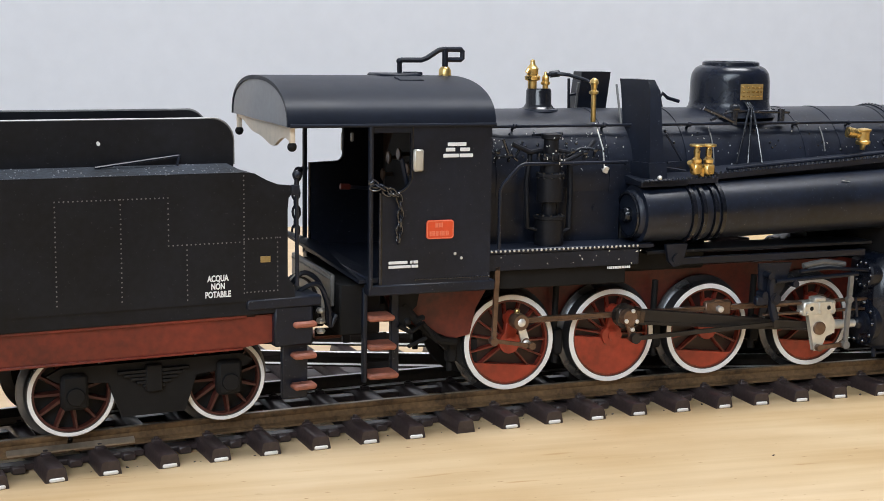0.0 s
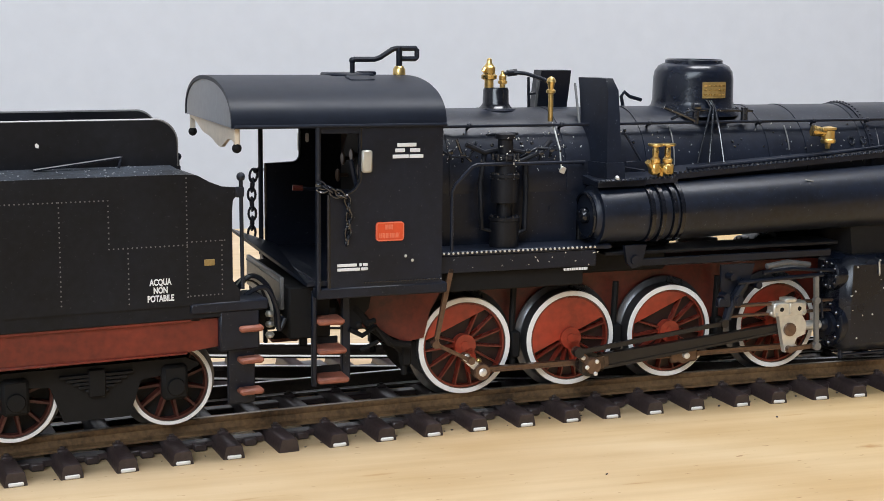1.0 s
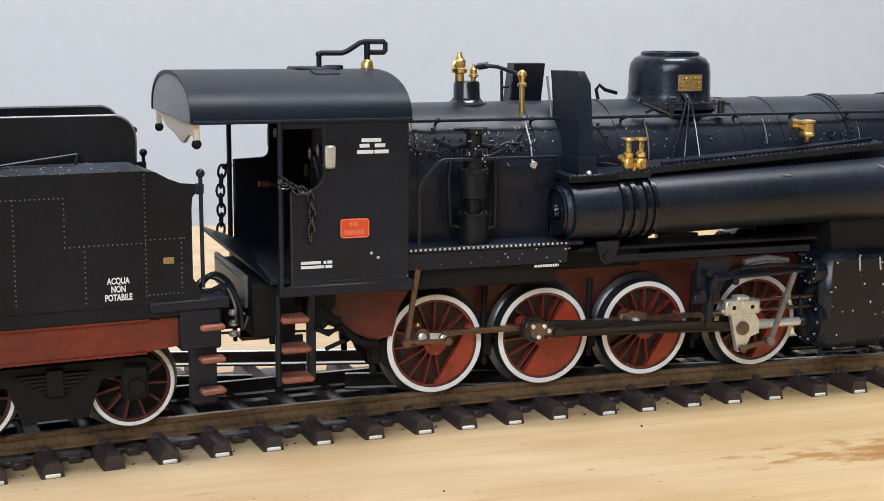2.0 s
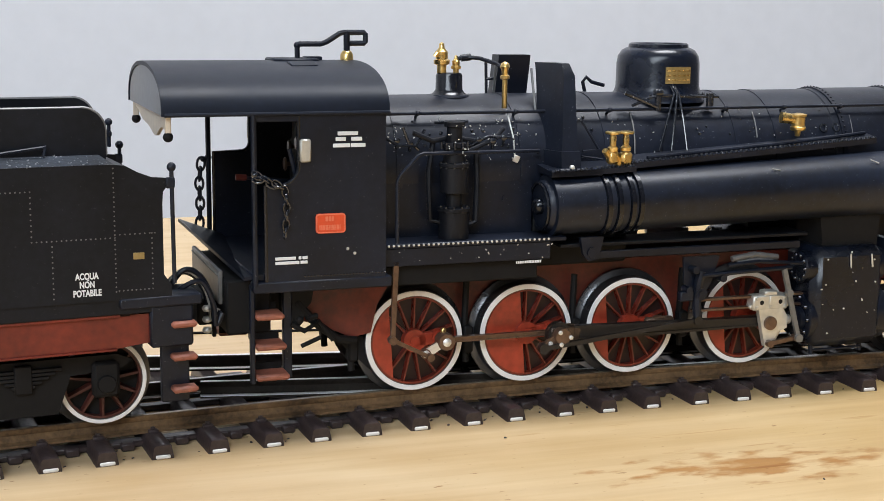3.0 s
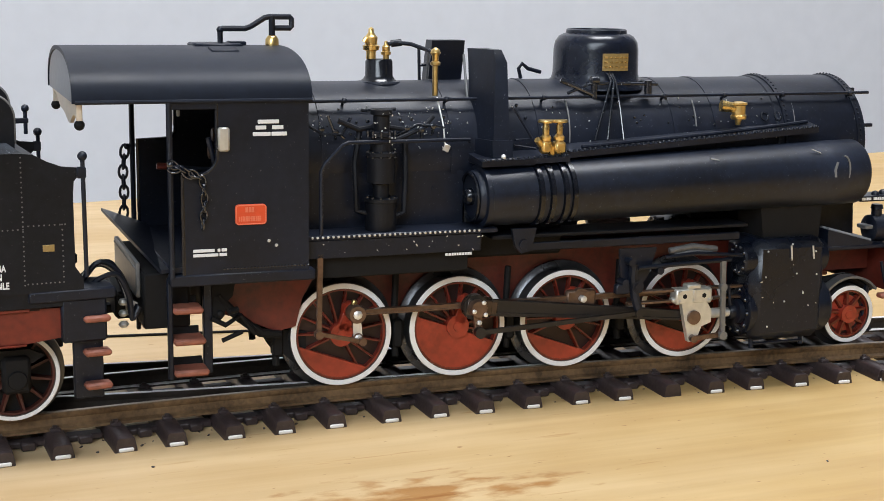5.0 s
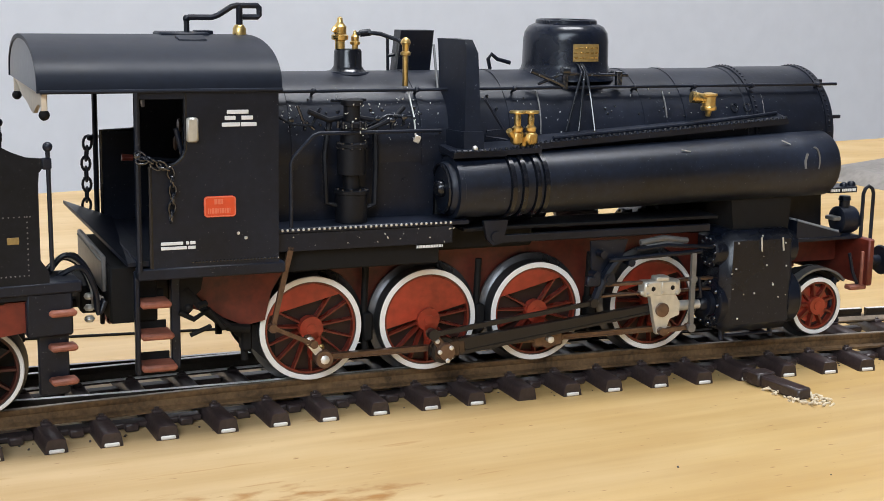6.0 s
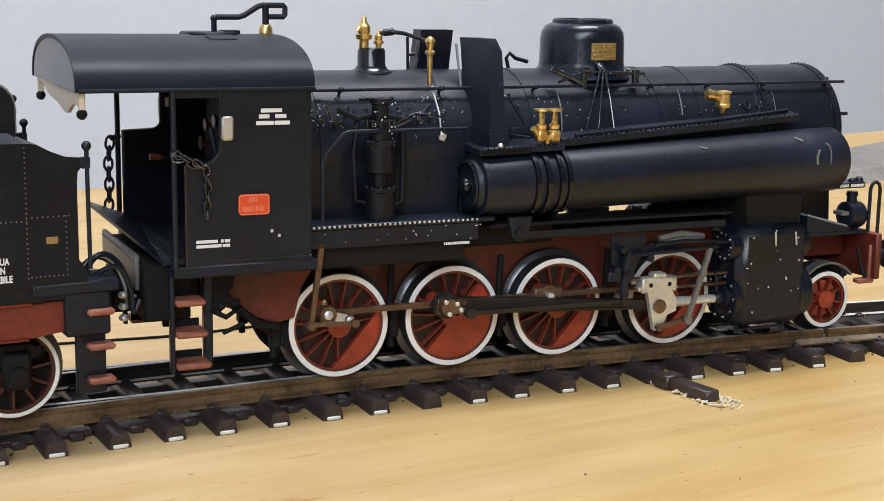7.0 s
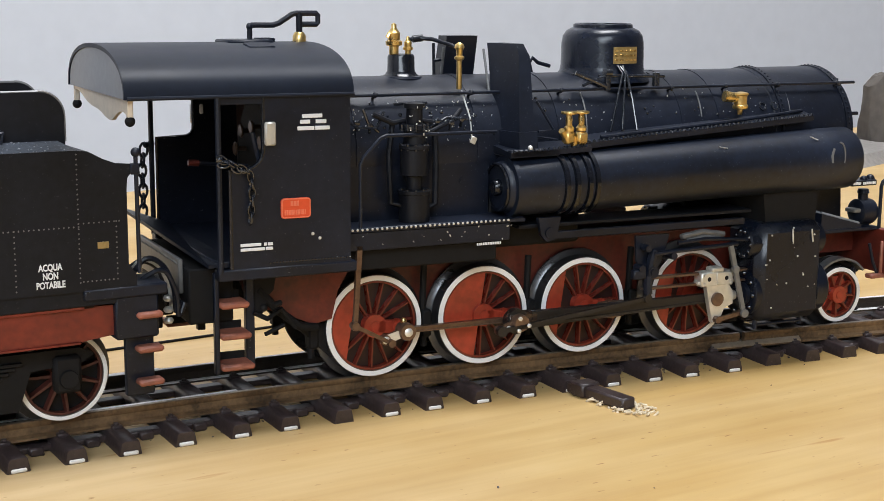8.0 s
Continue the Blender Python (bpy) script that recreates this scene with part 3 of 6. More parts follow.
def dome():
    prof = [(8.1, 43.6), (7.7, 44.5), (7.1, 45.3), (6.92, 46.1), (6.85, 49.8), (6.65, 51.0), (6.05, 51.9), (5.3, 52.3), (4.95, 52.4), (4.9, 52.9), (4.6, 53.1), (4.3, 53.05), (4.2, 52.75), (0.2, 52.75)]
    d = part("dome", Form().lathe(prof, (DX, 0, 0), "Z", 56), DOMEBLACK, engine, "satin black dome with a flat cap")
    g = Form()
    pts = []
    for z in (46.7, 49.4):
        for i in range(9):
            a = radians(-107 + 38 * i / 8)
            pts += [(DX + 6.86 * math.cos(a), 6.86 * math.sin(a), z), (DX + 7.05 * math.cos(a), 7.05 * math.sin(a), z)]
    faces = []
    for i in range(8):
        a, b = i * 2, 18 + i * 2
        faces += [(a + 1, a + 3, b + 3, b + 1), (a, b, b + 2, a + 2), (a, a + 2, a + 3, a + 1), (b, b + 1, b + 3, b + 2)]
    faces += [(0, 1, 19, 18), (16, 34, 35, 17)]
    p = part("maker_plate", g.add(pts, faces), BRASSDULL, d, "worn brass plate")
    g = Form()
    for k in range(3):
        z = 47.15 + k * 0.75
        for i in range(5):
            a = radians(-103 + 30 * i / 4)
            q = Vector((DX + 7.07 * math.cos(a), 7.07 * math.sin(a), z))
            g.box(-0.3, 0.3, -0.06, 0.06, 0, 0.28, 0.02, Matrix.Translation(q) @ Matrix.Rotation(a + math.pi / 2, 4, "Z"))
    part("plate_writing", g, BRASS, p, "unreadable raised lines")
    # sand pipes, valve rods and fittings round its foot
    g = Form()
    for x0, x1, y0 in ((69.6, 65.4, -8.0), (70.0, 67.6, -8.2), (70.4, 70.4, -8.0)):
        g.tube([(x0, -6.9, 46.3), (x0, y0 - 0.3, 45.2), ((x0 + x1) / 2, -10.2, 41.0), (x1, -11.8, 36.3)], 0.2, 8)
    part("sand_pipe", g, POLISHED, engine)
    g = Form()
    g.tube([(61.2, -7.6, 45.4), (64.0, -8.6, 44.2), (66.2, -9.0, 43.2)], 0.42, 8)
    g.tube([(62.0, -8.6, 43.4), (66.0, -8.4, 44.9), (78.0, -7.9, 44.6)], 0.25, 8)
    g.cyl((66.4, -8.9, 42.6), (66.4, -8.9, 45.4), 0.55, 10)
    g.cyl((65.8, -8.9, 45.4), (67.0, -8.9, 45.4), 0.7, 10)
    g.cyl((76.4, -7.9, 42.8), (76.4, -7.9, 45.2), 0.6, 10)
    for i in range(9):
        a = radians(200 + 140 * i / 8)
        g.ball((DX + 7.7 * math.cos(a), 7.7 * math.sin(a), 44.8), 0.3, 6)
    part("dome_valve", g, POLISHED, engine)
    g = Form()
    g.tube([(59.0, 3.0, 45.0), (58.6, 3.0, 46.6), (59.2, 3.0, 47.4), (60.2, 3.0, 46.6), (62.5, 3.0, 46.0)], 0.32, 8)
    part("hook", g, BLACK, engine)


dome()


def safety_valve():
    v = part("safety_valve", Form().lathe([(3.2, 44.3), (3.1, 44.9), (2.5, 45.3), (2.15, 45.8), (2.1, 48.0), (1.9, 48.4), (0.2, 48.5)], (34.0, 0, 0), "Z", 32), GLOSS, engine, "black pedestal with brass valves")
    part("flange", Form().lathe([(3.4, 44.4), (3.5, 44.7), (3.3, 45.0), (2.4, 45.1)], (34.0, 0, 0), "Z", 32), BLACK, v)
    for x, z0, k in ((32.6, 48.4, 1.0), (35.0, 48.2, 0.62)):
        prof = [(0.75, 0), (0.75, 1.2), (1.25, 1.4), (1.3, 2.0), (0.95, 2.2), (1.0, 3.3), (0.75, 3.6), (0.45, 4.0), (0.4, 4.6), (0.1, 4.8)]
        part("brass_valve", Form().lathe([(r * k, z0 + h * k) for r, h in prof], (x, -0.4, 0), "Z", 16), BRASS, v, "polished brass valve")
    part("valve_lever", Form().cyl((31.7, -0.9, 51.6), (31.3, -0.9, 51.0), 0.35, 8).box(32.2, 33.0, -0.9, 0.1, 48.4, 49.4, 0.1), BRASS, v)
    g = Form().tube([(35.3, -0.4, 50.6), (36.6, -0.5, 50.9), (38.5, -2.0, 50.7), (40.2, -5.2, 49.9), (40.7, -7.0, 49.2)], 0.33, 8)
    g.cyl((35.8, -0.4, 50.7), (37.4, -0.6, 50.9), 0.55, 10)
    part("steam_pipe", g, BLACK, engine)
    prof = [(0.42, 43.2), (0.42, 47.6), (0.75, 47.8), (0.75, 48.2), (0.45, 48.4), (0.55, 49.2), (0.78, 49.6), (0.6, 50.1), (0.15, 50.4)]
    part("brass_pillar", Form().lathe(prof, (40.7, -7.0, 0), "Z", 16), BRASS, engine, "slim polished brass pillar")
    part("drip_pipe", Form().tube([(40.7, -7.9, 43.0), (40.7, -10.9, 39), (40.9, -11.2, 35.8)], 0.13, 6), STEEL, engine)
    part("bracket", Form().tube([(43.1, 7.0, 42.0), (42.9, 7.0, 49.8)], 0.25, 6).tube([(43.0, 7.0, 47.0), (44.8, 7.0, 47.2)], 0.3, 6), BLACK, engine)


safety_valve()


def brass_fittings():
    c = part("clack_valve", Form().box(54.3, 56.1, -16.7, -15.0, 35.0, 37.1, 0.4).box(56.4, 58.3, -16.9, -15.0, 34.9, 36.9, 0.4).box(55.8, 56.7, -16.2, -15.2, 34.6, 36.2, 0.2), BRASS, engine, "pair of polished brass valves with hand wheels")
    for x in (55.2, 57.4):
        part("valve_stem", Form().lathe([(0.8, 37.0), (0.85, 37.5), (0.5, 37.9), (0.55, 38.9), (0.4, 39.8)], (x, -15.9, 0), "Z", 14), BRASS, c)
        part("hand_wheel", Form().lathe([(0.3, 39.6), (1.2, 39.65), (1.3, 39.85), (1.2, 40.05), (0.3, 40.1)], (x, -15.9, 0), "Z", 18), BRASS, c)
    part("spout", Form().cyl((54.5, -16.0, 36.2), (53.5, -16.6, 37.2), 0.5, 10), BRASS, c)
    f = part("feed_valve", Form().lathe([(1.15, 0), (1.3, 0.2), (1.3, 0.6), (1.1, 0.8), (1.1, 2.2), (1.35, 2.4), (1.35, 2.7), (0.4, 2.9)], (91.0, -11.5, 39.1), "Z", 18), BRASS, engine, "polished brass feed valve")
    part("elbow", Form().cyl((90.7, -11.5, 40.9), (88.0, -11.0, 41.3), 0.8, 12, 0.95).cyl((91.0, -11.5, 39.2), (91.0, -11.4, 38.2), 0.6, 10, 0.4), BRASS, f)


brass_fittings()


def roof_line(w, z0, z1, n=28):
    """Half-oval roof section, as (y, z) rows from the near eave to the far one."""
    out = []
    for i in range(n + 1):
        a = math.pi - math.pi * i / n
        c, s = math.cos(a), math.sin(a)
        out.append((w * math.copysign(abs(c) ** 0.92, c), z0 + (z1 - z0) * abs(s) ** 0.80))
    return out


def cab():
    outer, inner = roof_line(18.3, 43.6, 50.45), roof_line(17.8, 43.6, 49.85)
    ring = outer + inner[::-1]
    k = len(ring)
    pts = [(x, y, z) for x in (-13.8, 18.6) for y, z in ring]
    n = len(outer)
    faces = [(j, (j + 1) % k, k + (j + 1) % k, k + j) for j in range(k)]
    for o in (0, k):
        faces += [(o + j, o + j + 1, o + k - 2 - j, o + k - 1 - j) for j in range(n - 1)]
    roof = part("cab_roof", Form().add(pts, faces), SATIN, engine, "curved satin black cab roof")
    for y in (-18.35, 18.35):
        part("gutter", Form().tube([(-13.4, y, 43.75), (18.6, y, 43.75)], 0.28, 8), SATIN, roof)
    part("roof_hatch", Form().box(5.4, 12.4, -2.4, 4.5, 50.1, 50.8, 0.25), SATIN, roof)
    part("roof_flap", Form().box(-2.0, 2.0, -1.4, 1.4, -0.15, 0.35, 0.12, Matrix.Translation((8.6, -6.9, 50.0)) @ Matrix.Rotation(radians(11), 4, "X")), SATIN, roof)
    part("roof_rib", Form().box(11.0, 13.4, 0.0, 3.0, 50.4, 51.0, 0.1), SATIN, roof)
    # whistle crank over the roof
    r = 0.42
    c = part("whistle_crank", Form().tube([(11.6, 2.8, 50.0), (11.6, 2.8, 52.3), (11.9, 2.8, 52.6), (15.3, 2.8, 52.6), (16.2, 2.8, 52.9), (18.3, 2.8, 54.2), (19.0, 2.8, 54.35), (22.2, 2.8, 54.35), (22.4, 2.8, 54.1), (22.4, 2.8, 52.9), (22.2, 2.8, 52.7), (19.8, 2.8, 52.7)], r, 8).cyl((19.4, 2.8, 51.4), (19.4, 2.8, 54.5), 0.5, 10).ball((11.6, 2.8, 52.4), 0.55), BLACK, engine, "cranked black rod", mm(-2.0, -2.3, 0.3))
    part("brass_socket", Form().lathe([(0.95, 49.3), (1.05, 49.8), (1.0, 51.0), (0.7, 51.5), (0.5, 51.6)], (19.4, 2.8, 0), "Z", 14), BRASS, c, "polished brass socket")
    # end panels under the roof
    for x in (-13.6, 17.6):
        pan = roof_line(17.9, 43.6, 49.95)
        # rear panel paler than the front one: reflected light put into its grey
        part("roof_end", Form().prism(pan, x, x + 0.5, "X"), PALEGREY if x < 0 else SATIN, engine, "arched end panel under the roof")
    # scalloped cream valance under the rear overhang
    low = []
    for i in range(41):
        y = -17.2 + 34.4 * i / 40
        f = (17.2 - y) / 34.4
        dip = math.sin(math.pi * min(1, f / 0.72) / 2) ** 1.6 if f < 0.72 else 1 - 0.5 * math.sin(math.pi * (f - 0.72) / 0.4)
        low.append((y, 42.9 - 2.6 * dip + 0.22 * math.sin(16 * f)))
    v = part("rear_valance", Form().prism([(17.2, 43.7), (-17.2, 43.7)] + low, -13.1, -12.6, "X"), CREAM, engine, "cream wooden valance with a scalloped edge")
    for y in (-17.0, 17.0):
        k = part("drop_post", Form().box(-13.2, -12.4, y - 0.4, y + 0.4, 41.2, 43.6, 0.12), CREAM, v)
        part("drop_knob", Form().ball((-12.8, y, 40.7), 0.72), SOOT, k, "dark turned knob")
    # side sheets with the cut-out window
    for sgn in (1, -1):
        fm = (lambda g: g) if sgn == 1 else mirrored
        sill_z, back, bend = (33.7, 5.3, 2.7) if sgn == 1 else (35.0, 5.6, 1.5)
        cut = arc(back - bend, sill_z + bend, bend, 0, -90, 8)
        rear = 0.5 if sgn == 1 else -0.4
        side = [(rear, 19.0), (18.1, 19.0), (18.1, 43.8), (back, 43.8)] + cut + [(rear, sill_z)]
        sh = part("cab_side", fm(Form().prism(side, -18.1, -17.6, "Y")), BLACK, engine)
        edge = [(back, -17.85, 43.4)] + [(x, -17.85, z) for x, z in cut] + [(rear, -17.85, sill_z), (rear, -17.85, 19.6)]
        part("window_beading", fm(Form().tube(edge, 0.32, 8)), GLOSS, sh)
        part("lintel", fm(Form().box(-1.4, 5.4, -18.1, -17.6, 42.6, 43.7, 0.1)), BLACK, sh)
        part("door_pillar", fm(Form().tube([(-1.2, -18.2, 19.5), (-1.2, -18.2, 43.6)], 0.42, 8)), BLACK, engine)
        part("riveted_edge", fm(Form().rivets(line((6.0, -18.1, 20.5), (18.0, -18.1, 20.5), 26), 0.18)), POLISHED, sh)
        part("sill", fm(Form().box(-1.5, 19.0, -18.3, -16.0, 18.3, 19.9, 0.2)), BLACK, engine)
        g = Form()
        g.rivets([(12.35, -18.1, 24.2), (13.4, -18.1, 23.5)], 0.26)
        part("bolt", fm(g), STEEL, sh, "bare metal bolt")
        part("mirror", fm(Form().box(5.3, 6.9, -18.9, -18.1, 36.9, 40.2, 0.25)), NICKEL, sh, "small white metal side mirror")
    front = [(-17.6, 19), (17.6, 19), (17.6, 43.8)] + roof_line(17.6, 43.8, 49.6)[::-1] + [(-17.6, 43.8)]
    part("cab_front", Form().prism(front, 17.6, 18.1, "X"), BLACK, engine)
    part("fall_plate", Form().add([(-2.6, -17.2, 20.6), (1.0, -17.2, 20.9), (1.0, 17.5, 21.4), (-6.4, 18.0, 24.2), (-2.6, -17.2, 20.1), (1.0, -17.2, 20.4), (1.0, 17.5, 20.9), (-6.4, 18.0, 23.7)], [(0, 1, 2, 3), (4, 7, 6, 5), (0, 4, 5, 1), (1, 5, 6, 2), (2, 6, 7, 3), (3, 7, 4, 0)]), BLACK, engine, "black fall plate tilted up on one side")
    part("cab_floor", Form().box(-1.5, 18.0, -17.4, 17.4, 20.0, 21.0, 0.15), BLACK, engine)
    b = part("rear_beam", Form().box(-5.2, -4.5, -11.0, 12.0, 15.6, 20.6, 0.15), GREYPLATE, engine, "grey riveted rear beam")
    part("riveted_seam", Form().rivets(line((-5.2, -10.5, 19.9), (-5.2, 11.5, 19.9), 30), 0.2, 0, -1), GREYPLATE, b)
    part("drag_box", Form().box(-4.5, 2.0, -13.5, 13.5, 11.5, 19.5, 0.3).box(-7.5, -4.5, -6, 6, 11.5, 15.5, 0.4), SOOT, engine)
    # backhead with its fittings
    part("backhead", Form().lathe([(10.2, 10.5), (10.4, 10.9), (10.4, 18)], (0, 0, 32.5), "X", 40).box(11.5, 18, -10.2, 10.2, 20.5, 32, 0.4), SOOT, engine)
    for y, z in ((-6, 36), (-2, 38), (3, 37), (6, 34), (-5, 31), (0, 29)):
        part("backhead_valve", Form().cyl((10.6, y, z), (8.8, y, z), 0.35, 8).lathe([(0.9, 8.6), (1.1, 8.8), (0.9, 9.0)], (0, y, z), "X", 12), RODS, engine)
    h = part("regulator_handle", Form().tube([(9.0, 0.6, 32.0), (1.4, 1.2, 32.6)], 0.28, 8), BLACK, engine)
    part("handle_grip", Form().tube([(1.6, 1.2, 32.6), (0.9, 1.25, 32.65), (0.0, 1.3, 32.7)], 0.5, 8), RED, h, "red hand grip")
    # white block stands in for brightness seen through a far-side opening
    part("far_bright_spot", Form().box(4.6, 5.2, 10.5, 10.9, 39.1, 40.6, 0.15), WHITE, engine, "small white block for a bright far-side opening")
    part("cab_lining", Form().box(12.6, 17.5, 10.6, 17.4, 21, 43.2, 0.2), RODS, engine, "brown timber lining inside the cab")
    for y in (-15.5,):
        part("lever_rod", Form().tube([(9.0, y * 0.9, 21), (4.5, y, 38.5)], 0.35, 8), BLACK, engine)


cab()


def chain(path, parent, mat, size=0.75):
    """Oval links strung along a path."""
    P = [Vector(p) for p in path]
    total = sum((P[i + 1] - P[i]).length for i in range(len(P) - 1))
    n = max(2, int(total / (size * 1.9)))
    for k in range(n):
        d = total * (k + 0.5) / n
        i = 0
        while i < len(P) - 2 and d > (P[i + 1] - P[i]).length:
            d -= (P[i + 1] - P[i]).length
            i += 1
        t = (P[i + 1] - P[i]).normalized()
        c = P[i] + t * d
        u = t.orthogonal().normalized()
        u = (Matrix.Rotation(radians(40 + 90 * (k % 2)), 3, t) @ u)
        ring = [c + t * math.cos(a) * size * 1.35 + u * math.sin(a) * size * 0.78 for a in np.linspace(0, 2 * math.pi, 13)[:-1]]
        part("chain_link", Form().tube(ring, size * 0.26, 6, loop=True), mat, parent)


hang = part("door_chain", Form().ball((-1.2, 18.4, 34.0), 0.6).ball((-2.0, 18.4, 33.8), 0.5), BLACK, engine, "black door chain hanging from its pillar")
chain([(-2.3, 18.5, 33.8), (-2.7, 18.6, 30), (-2.6, 18.6, 26), (-2.8, 18.5, 22.4)], hang, BLACK, 0.85)
hang = part("door_chain", Form().ball((-1.2, -18.6, 35.3), 0.5), POLISHED, engine, "loose door chain looped over the cab side")
chain([(-1.4, -18.8, 35.6), (1.2, -19.0, 33.9), (3.0, -18.9, 33.2), (3.3, -18.8, 31.0), (3.2, -18.7, 28.5), (3.0, -18.6, 26.4)], hang, POLISHED, 0.62)
chain([(-1.4, -18.9, 34.6), (0.6, -19.2, 34.8), (2.4, -19.1, 33.6)], hang, POLISHED, 0.6)


def bars(name, rows, parent, mat, y=-18.13, h=0.4, label="unreadable small white writing", gap=0.1):
    """Lines of writing too small to read, as plain bars: (x0, x1, z) rows."""
    g = Form()
    rnd = random.Random(len(rows) * 7 + int(rows[0][0] * 10))
    for x0, x1, z in rows:
        x = x0
        while x < x1 - 0.2:
            w = min(rnd.uniform(0.2, 0.5), x1 - x)
            g.box(x, x + w - gap, y - 0.04, y + 0.06, z, z + h, 0.01)
            x += w
    return part(name, g, mat, parent, label)


def painted_lines(name, rows, h):
    """Lines of painted writing too small to read, one plain bar each: (x0, x1, z) rows."""
    for x0, x1, z in rows:
        part(name, Form().box(x0, x1, -18.19, -18.06, z, z + h, 0.05), LETTER, engine, "unreadable line of small white writing")


painted_lines("cab_writing", [(10.9, 13.9, 40.55), (10.6, 12.1, 39.75), (12.9, 14.5, 39.75), (10.2, 12.7, 38.85), (12.82, 15.0, 38.85)], 0.55)
painted_lines("weight_writing", [(1.7, 4.7, 22.98), (5.1, 5.5, 22.98), (5.65, 6.4, 22.98), (1.7, 5.2, 22.34), (5.35, 6.4, 22.34)], 0.44)
bars("frame_writing", [(39.3, 43.7, 20.3)], engine, LETTER, y=-16.35, h=0.4)
np_ = part("number_plate", Form().prism(arc(11.5, 28.95, 0.5, 0, 90, 5) + arc(8.1, 28.95, 0.5, 90, 180, 5) + arc(8.1, 27.1, 0.5, 180, 270, 5) + arc(11.5, 27.1, 0.5, 270, 360, 5), -18.35, -18.1), PLATE, engine, "red number plate with raised border")
part("plate_border", Form().tube([(x, -18.36, z) for x, z in arc(11.5, 28.95, 0.38, 0, 90, 4) + arc(8.1, 28.95, 0.38, 90, 180, 4) + arc(8.1, 27.1, 0.38, 180, 270, 4) + arc(11.5, 27.1, 0.38, 270, 360, 4)], 0.08, 5, loop=True), PLATEHI, np_)
bars("plate_bars", [(9.0, 10.3, 28.35), (8.1, 11.3, 27.1)], np_, PLATEHI, y=-18.36, h=0.7, label="unreadable raised figures")


def running_boards():
    for sgn in (1, -1):
        fm = (lambda g: g) if sgn == 1 else mirrored
        r = part("running_board", fm(Form().box(18.2, 47.5, -16.6, -8.0, 23.5, 24.2, 0.12).box(18.4, 45.0, -16.3, -15.7, 20.8, 23.5, 0.12)), BLACK, engine)
        part("riveted_seam", fm(Form().rivets(line((19.0, -16.6, 23.95), (44.5, -16.6, 23.95), 34), 0.22)), STEEL, r)
        part("front_board", fm(Form().box(47.5, 92, -14.5, -8.0, 22.0, 22.6, 0.12)), MATT, engine)
        part("reach_rod", fm(Form().box(52, 90.0, -15.4, -14.7, 20.2, 21.4, 0.12)), BLACK, engine)
        part("bracket", fm(Form().prism([(50.0, 23.8), (54.0, 23.8), (53.2, 20.4), (51.6, 20.0), (50.6, 21.0)], -16.2, -15.4).cyl((52.0, -16.5, 21.4), (52.0, -15.2, 21.4), 0.8, 14)), BLACK, engine)
        part("toolbox", fm(Form().box(18.6, 43.5, -14.8, -9.0, 17.6, 20.7, 0.2)), SOOT, engine)
        # bent hand rail beside the firebox
        part("bent_rail", fm(Form().tube([(20.4, -16.2, 24.2), (20.4, -16.2, 33.4), (20.9, -16.2, 34.4), (23.6, -16.2, 37.1), (24.5, -16.0, 37.4), (34, -14.2, 37.2), (44.5, -12.2, 37.0)], 0.28, 8)), BLACK, engine)
        part("firebox_skirt", fm(Form().box(44.4, 61.0, -10.2, -6.0, 18.5, 27.0, 0.4)), SOOT, engine)
        part("firebox", fm(Form().box(18.1, 44.4, -10.7, -6.0, 18.5, 34.0, 0.4)), BLACK, engine)
    # air pump with its two cylinders, pipes and valves
    p = part("air_pump", Form().lathe([(2.2, 23.6), (2.3, 24.0), (2.3, 28.3), (2.5, 28.4), (2.5, 28.9), (1.2, 29.0), (1.2, 31.0), (2.1, 31.2), (2.1, 35.0), (2.3, 35.1), (2.3, 35.6), (1.7, 35.8), (1.6, 37.8), (1.9, 38.0), (1.9, 38.6), (1.2, 38.8), (1.2, 41.0), (1.6, 41.1), (1.6, 41.8), (0.3, 42.0)], (30.2, -13.4, 0), "Z", 28), MATT, engine, "upright black air pump")
    for z in (28.65, 35.35, 38.3):
        g = Form()
        for i in range(10):
            a = 2 * math.pi * i / 10
            g.cyl((30.2 + 2.05 * math.cos(a), -13.4 + 2.05 * math.sin(a), z - 0.5), (30.2 + 2.05 * math.cos(a), -13.4 + 2.05 * math.sin(a), z + 0.5), 0.25, 6)
        part("pump_bolt", g, POLISHED, p)
    g = Form()
    g.tube([(32.0, -13.4, 26.0), (34.0, -12.6, 26.5), (34.4, -12.0, 32), (34.4, -11.5, 38.5)], 0.5, 8)
    g.tube([(28.6, -13.4, 26.6), (26.6, -13.0, 27.0), (26.4, -12.5, 34.0), (27.5, -11.5, 39.0)], 0.45, 8)
    g.tube([(31.6, -13.4, 37.0), (37.0, -12.0, 38.8), (39.0, -11.0, 40.4)], 0.35, 8)
    g.tube([(24.0, -12.5, 40.2), (27, -12.6, 38.9), (30, -12.6, 39.4), (34, -12.0, 38.7)], 0.4, 8)
    part("pump_pipe", g, MATT, p)
    rnd = random.Random(3)
    for _ in range(11):
        x, z = rnd.uniform(20.5, 41), rnd.uniform(37.5, 40.6)
        part("pipe_fitting", Form().ball((x, -11.4 - rnd.uniform(0, 1.0), z), rnd.uniform(0.15, 0.32), 7), POLISHED, engine)
    for x in (21.5, 23.6, 34.5, 36.8, 38.6):
        z = 38.9 + 0.3 * math.sin(x)
        part("stop_cock", Form().lathe([(0.28, -0.3), (0.45, -0.2), (0.5, 0), (0.42, 0.25)], (x, -12.3, z), "Y", 12).tube([(x, -12.2, z), (x + 0.3, -11.2, z - 1.2)], 0.25, 6), POLISHED, engine)
